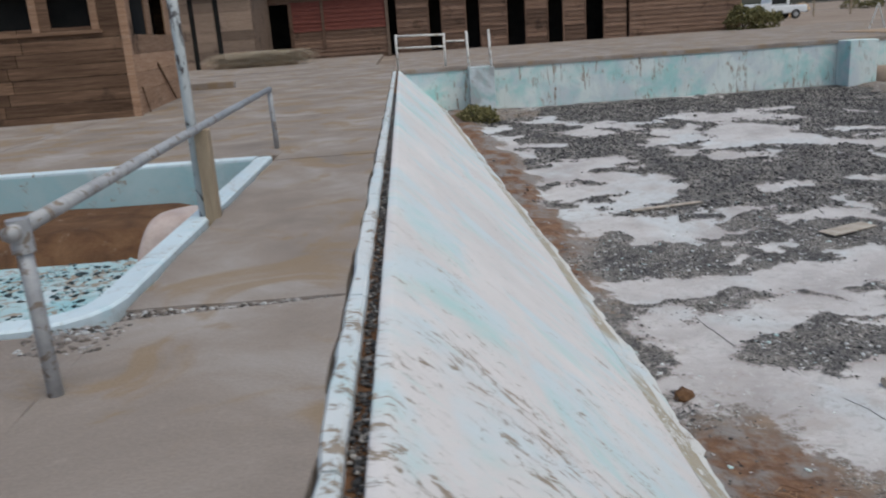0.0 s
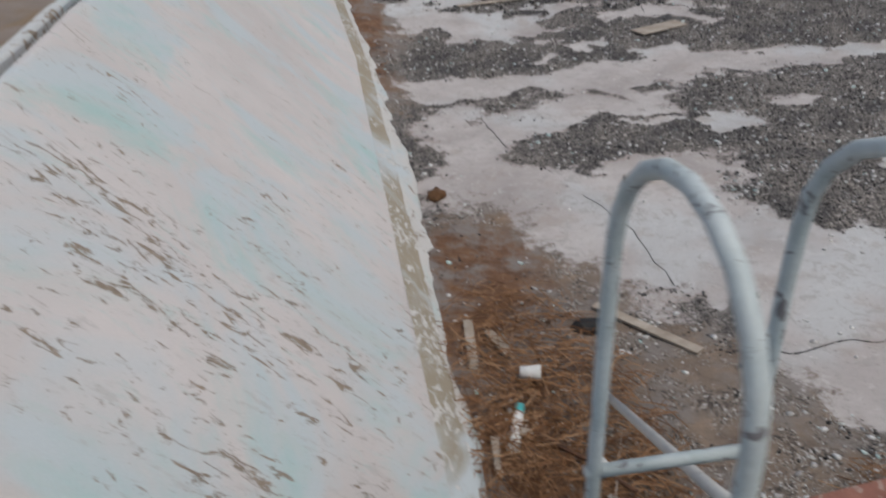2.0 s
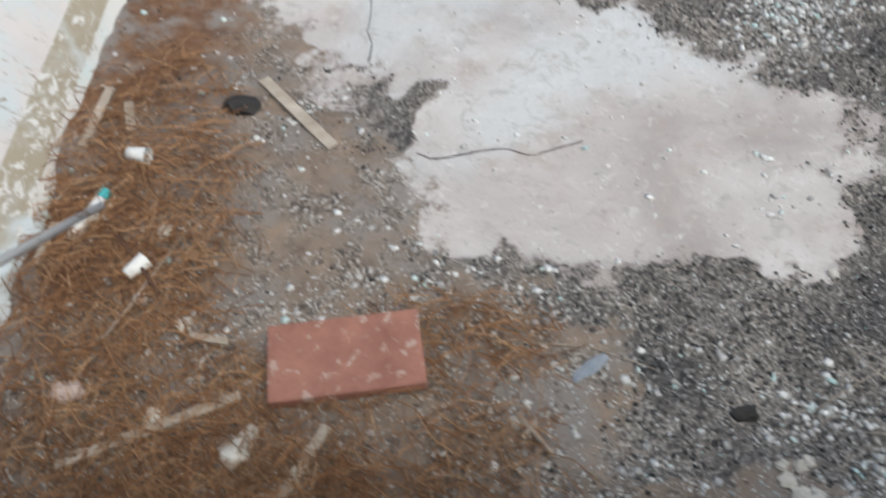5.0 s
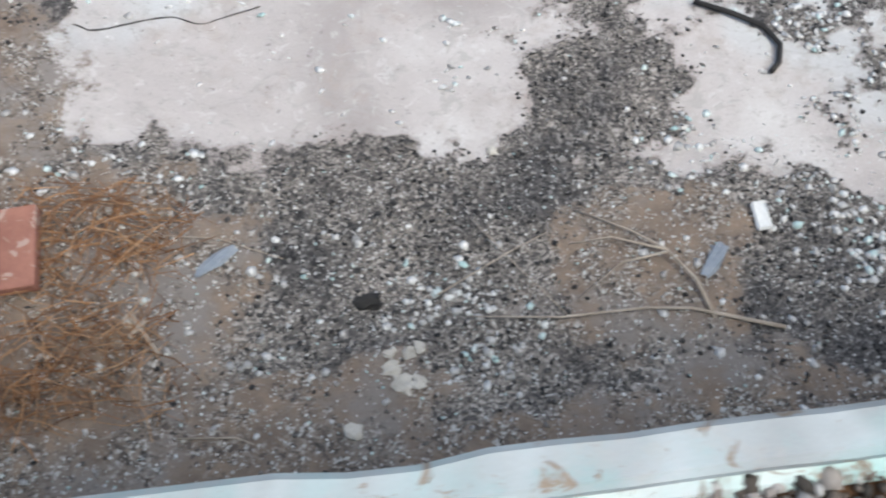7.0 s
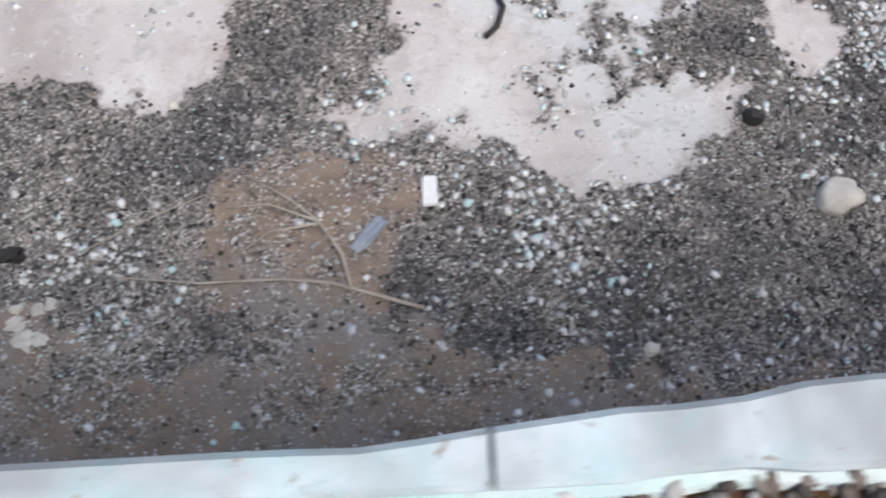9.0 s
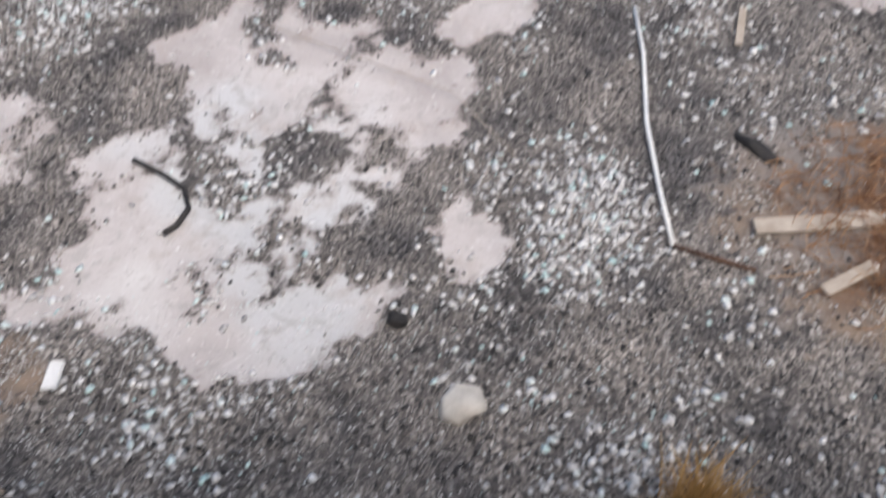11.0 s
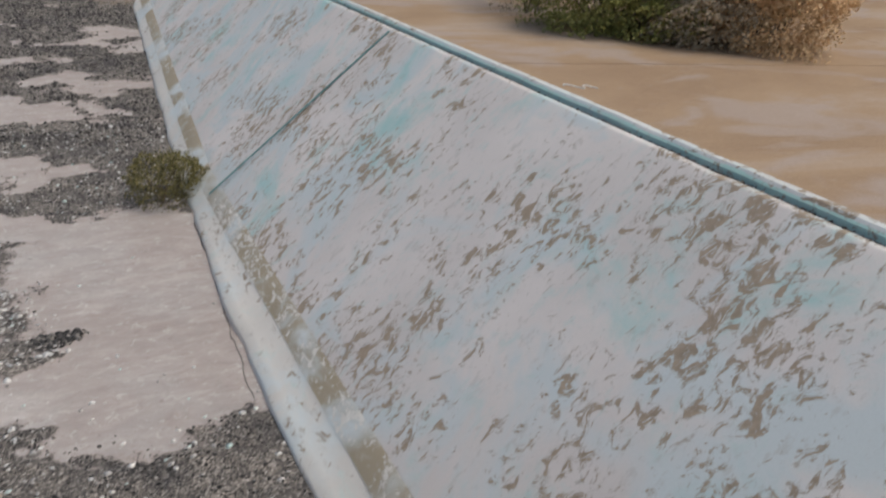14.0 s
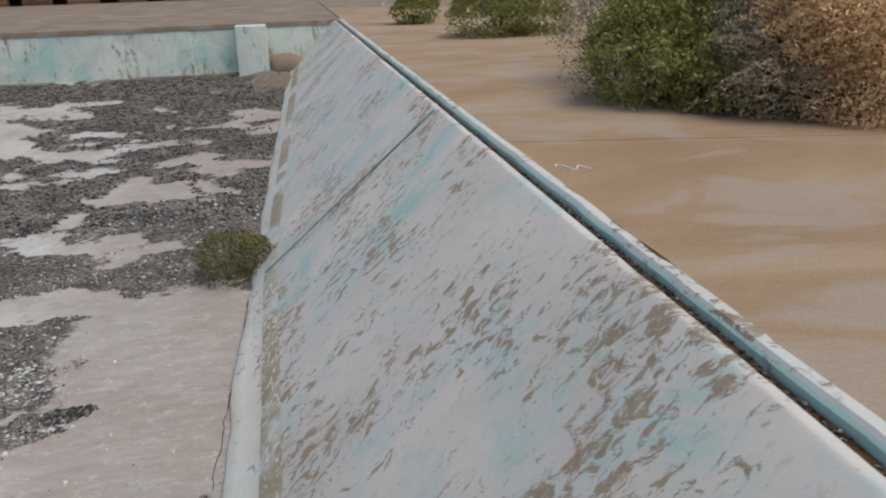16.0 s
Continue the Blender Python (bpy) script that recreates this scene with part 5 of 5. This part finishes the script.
part("dark_tail", tube([(0.04, -0.88, 0), (0.22, -0.95, 0.01), (0.45, -1.02, 0)], 0.012, 8), M_RUST, conduit, "dark end of the cable", True)
hook = thing("rubber_hose", "short curled black hose piece on pale floor", "hose", at=(6.71, 3.46, FLOOR + 0.03))
part("hose", tube([(-0.35, 0.34, 0), (-0.15, 0.24, 0), (0.0, 0.14, 0), (0.06, 0.0, 0), (0.02, -0.12, 0), (-0.04, -0.18, 0)], 0.016, 8), M_BLACK, hook, smooth=True)
place("dark_glove", "crumpled black rag lying on grit", "rag", lump((0.15, 0.05, 0.04), 2, 0.6, 4), M_BLACK, 10.0, 4.0, -45, 0.03)
place("grey_rag", "pale torn sheet scrap on straw", "sheet scrap", lump((0.12, 0.20, 0.035), 3, 1.1, 7), M_STONE, 10.9, 3.3, -35, 0.05)
place("rock", "large pale rounded stone on dark grit", "stone", lump((0.11, 0.09, 0.07), 3, 0.35, 1), M_STONE, 8.36, 2.36, 20, 0.03, smooth=True)
place("rock", "white angular stone lying near the branch", "stone", box(-0.036, 0.036, -0.075, 0.075, 0, 0.03, 0.012, 0.006), M_WHITE, 6.36, 2.40, 0, 0.02, "pale stones")
place("rock", "dark round stone on pale floor", "stone", lump((0.06, 0.05, 0.05), 2, 0.4, 6), M_BLACK, 8.01, 2.80, 0, 0.01)
place("rock", "dark stone embedded in grit", "stone", lump((0.07, 0.05, 0.04), 2, 0.7, 8), M_BLACK, 4.43, 2.12, 0, 0.0)
place("rock", "black hollow stone in soil", "stone", lump((0.13, 0.09, 0.06), 2, 0.4, 9), M_BLACK, 1.84, 4.3, 0, 0.02)
for x, y, s, lab in ((9.12, 1.62, 0.06, "pale stone at the near wall"), (8.95, 1.7, 0.035, "small pale stone by the wall"), (7.35, 1.62, 0.04, "small buff stone on soil"), (4.34, 1.52, 0.045, "buff stone on brown soil"), (3.37, 2.1, 0.035, "bone-coloured wood chip on straw"), (5.1, 2.9, 0.03, "small white chip on grit"), (1.7, 2.2, 0.06, "grey stone beside straw"), (1.75, 2.7, 0.05, "grey stone half in straw"), (2.1, 2.0, 0.09, "dark grey clod on the soil"), (2.15, 2.08, 0.06, "small grey clod on the soil"), (1.55, 3.3, 0.05, "grey stone among the straw"), (1.5, 2.85, 0.05, "pale grey stone among the straw")):
    place("rock", lab, "stone", lump((s, s * 0.8, s * 0.6), 2, 0.4, x), M_STONE, x, y, 30 * x, 0.02, "pale stones")
for k, (dx, dy, s) in enumerate(((-0.06, -0.02, 0.04), (0.02, 0.05, 0.035), (0.07, 0.08, 0.03), (-0.02, -0.09, 0.05), (0.05, -0.09, 0.04), (-0.07, 0.05, 0.03))):
    place("white_chip", "piece of a cracked white paint crust", "paint chip", lump((s, s * 0.8, 0.012), 2, 0.9, k * 3.1), M_STONE, 4.58 + dx, 1.80 + dy, 40 * k, 0.02, "cracked crust pieces")
for x, y, t in ((6.08, 2.19, 50), (3.75, 2.37, 40), (10.9, 2.9, 20)):
    place("plastic_scrap", "blue-grey plastic scrap on the floor", "plastic scrap", lump((0.11, 0.035, 0.012), 2, 0.8, x), M_BLUE, x, y, t, 0.02, "plastic scraps")
place("wood_cross", "small pale broken stick on straw", "wood scrap", join(tube([(-0.13, 0, 0.01), (0.13, 0.02, 0.02)], 0.015, 6, 0.6), tube([(-0.05, 0.05, 0.02), (-0.02, -0.05, 0.02)], 0.012, 6)), M_STICK, 3.44, 2.02, -60, 0.03)
place("log", "grey driftwood piece on pale floor", "driftwood", tube([(-0.2, 0, 0.04), (0, 0.02, 0.045), (0.2, 0.05, 0.04)], 0.045, 9, 0.8, 0.15), M_STICK, 3.05, 6.42, 4, 0.01)
place("concrete_chunk", "brown weathered lump at the slope foot", "concrete lump", lump((0.08, 0.1, 0.06), 2, 0.5, 12), M_SOIL, 1.14, 6.46, 0, 0.02)
dark_grit_arc, arc_faces = scatter(600, 10.1, 10.8, 6.8, 7.4, 0.012, 0.04, lambda x, y: np.clip(blobs(x, y, [(10.4, 7.1, 0.33, 0.14, 15)]) * 3, 0, 1), 61)
tagged(raw("gravel", dark_grit_arc, arc_faces, M_GRAVEL), "small dark curl of grit on pale floor", "gravel", kind="stuff")
for y, x, z, side in ((4.13, -0.70, -0.545, 1), (7.1, -0.75, -0.5, 1), (4.23, 13.67, -0.46, -1), (11.5, -0.6, -0.62, 1)):
    ob = part("drain_hole", tube([(0, 0, -0.03), (0, 0, 0.012)], 0.035 if y < 5 else 0.025, 14), M_BLACK)
    ob.matrix_basis = pose(x, y, z + 0.012, 0, 42 * side, 0)
    tagged(ob, "dark round fitting hole in the slope", "drain hole", "slope fittings")


for top_y, foot_y in ((8.95, 9.45),):
    pts = [(EAST - 0.03 - 1.92 * f, top_y + (foot_y - top_y) * f, -0.015 - 1.82 * f) for f in (0.0, 0.2, 0.4, 0.6, 0.8, 1.0)]
    tagged(part("slope_joint", tube(pts, 0.011, 6), M_JOINT), "thin dark teal joint down the sloping side", "joint", kind="structure")

CRACKS = [[(2.0, 8.9), (1.92, 8.17), (2.03, 7.32), (2.39, 6.54), (2.62, 5.59), (2.61, 4.57), (2.75, 4.33)], [(2.75, 3.93), (3.0, 3.86), (3.44, 3.89), (3.65, 3.84), (3.96, 3.95)], [(11.93, 9.3), (11.88, 8.3), (11.8, 6.92), (11.76, 6.04), (11.7, 5.5)], [(5.1, 11.84), (5.5, 13.42), (5.7, 14.6)]]
for line in CRACKS:
    pts = []
    for (ax, ay), (bx, by) in zip(line, line[1:]):
        for k in range(8):
            f = k / 8
            x, y = ax + (bx - ax) * f, ay + (by - ay) * f
            pts.append((x + 0.05 * noise.noise(Vector((x * 5, y * 5, 2))), y + 0.05 * noise.noise(Vector((x * 5, y * 5, 8))), float(floor_z(y)) + 0.001))
    tagged(part("floor_crack", tube(pts, 0.0055, 5, 0.6, 0.5), M_BLACK), "dark jagged crack in the pool floor", "crack", kind="structure")

chalk = thing("painted_mark", "small faded white curl painted on the deck", "paint mark", at=(14.52, 6.0, 0.03))
part("stroke", tube([(-0.13 + 0.02 * k, 0.07 * math.sin(k * 0.9) - 0.01 * k + 0.06, 0.0) for k in range(12)], 0.008, 5), M_WHITEPIPE, chalk)

# ---- far things ----
truck = thing("pickup_truck", "white pickup truck parked on desert ground", "truck", at=(28.6, 66.5, -0.1), turn=182)
bm = box(-2.7, 2.7, -0.9, 0.9, 0.45, 1.05, 0.12)
part("body", bm, M_CARPAINT, truck, smooth=False)
part("bed_side", box(0.3, 2.65, -0.9, 0.9, 1.0, 1.3, 0.05), M_CARPAINT, truck)
part("cab", box(-1.3, 0.35, -0.82, 0.82, 1.0, 1.8, 0.18), M_CARPAINT, truck)
for s in (-1, 1):
    part("window", box(-1.0, 0.2, s * 0.82 - 0.02, s * 0.82 + 0.02, 1.2, 1.65, 0.015), M_GLASS, truck, "dark glass window")
    for x in (-1.75, 1.7):
        w = part("wheel", tube([(x, s * 0.92 - 0.12, 0.36), (x, s * 0.92 + 0.0, 0.36)], 0.37, 18), M_BLACK, truck, "black tyre")
        part("rim", tube([(x, s * 0.925, 0.36), (x, s * 0.935, 0.36)], 0.2, 14), M_PIPE, w, "grey rim")
part("bumper", box(-2.8, -2.68, -0.85, 0.85, 0.45, 0.65, 0.03), M_PIPE, truck, "grey bumper")
frame_stand = thing("a_frame_stand", "small white A-frame stand beyond the pool", "stand", at=(16.6, 30.5, 0.0))
for a in (-0.3, 0.3):
    part("leg", tube([(a, 0, -0.02), (0, 0, 0.9)], 0.03, 8), M_WHITEPIPE, frame_stand)
fence = thing("wire_fence", "sparse post fence on the desert ground", "fence", at=(0, 70, -0.12))
post_mesh = None
for k in range(14):
    x = 18 + 3.2 * k
    if post_mesh is None:
        ob = part("fence_post", box(-0.05, 0.05, -0.05, 0.05, 0, 1.3), M_TIMBER, fence)
        post_mesh = ob.data
    else:
        ob = new("fence_post", post_mesh)
        ob.parent = fence
    ob.location = (x, 0, 0)
for z in (0.5, 0.85, 1.2):
    part("fence_wire", tube([(18, 0, z), (59.6, 0, z)], 0.012, 4), M_PIPE, fence)
for k in range(26):
    rnd = random.Random(900 + k)
    shrub("scattered olive desert scrub on far ground", (rnd.uniform(20, 75), rnd.uniform(45, 110), -0.12), [(0, 0, 0.35, rnd.uniform(0.6, 1.4), rnd.uniform(0.5, 0.9))], 900, 0.14, M_OLIVE if k % 3 else M_DRY, 900 + k, 4, "desert_scrub")
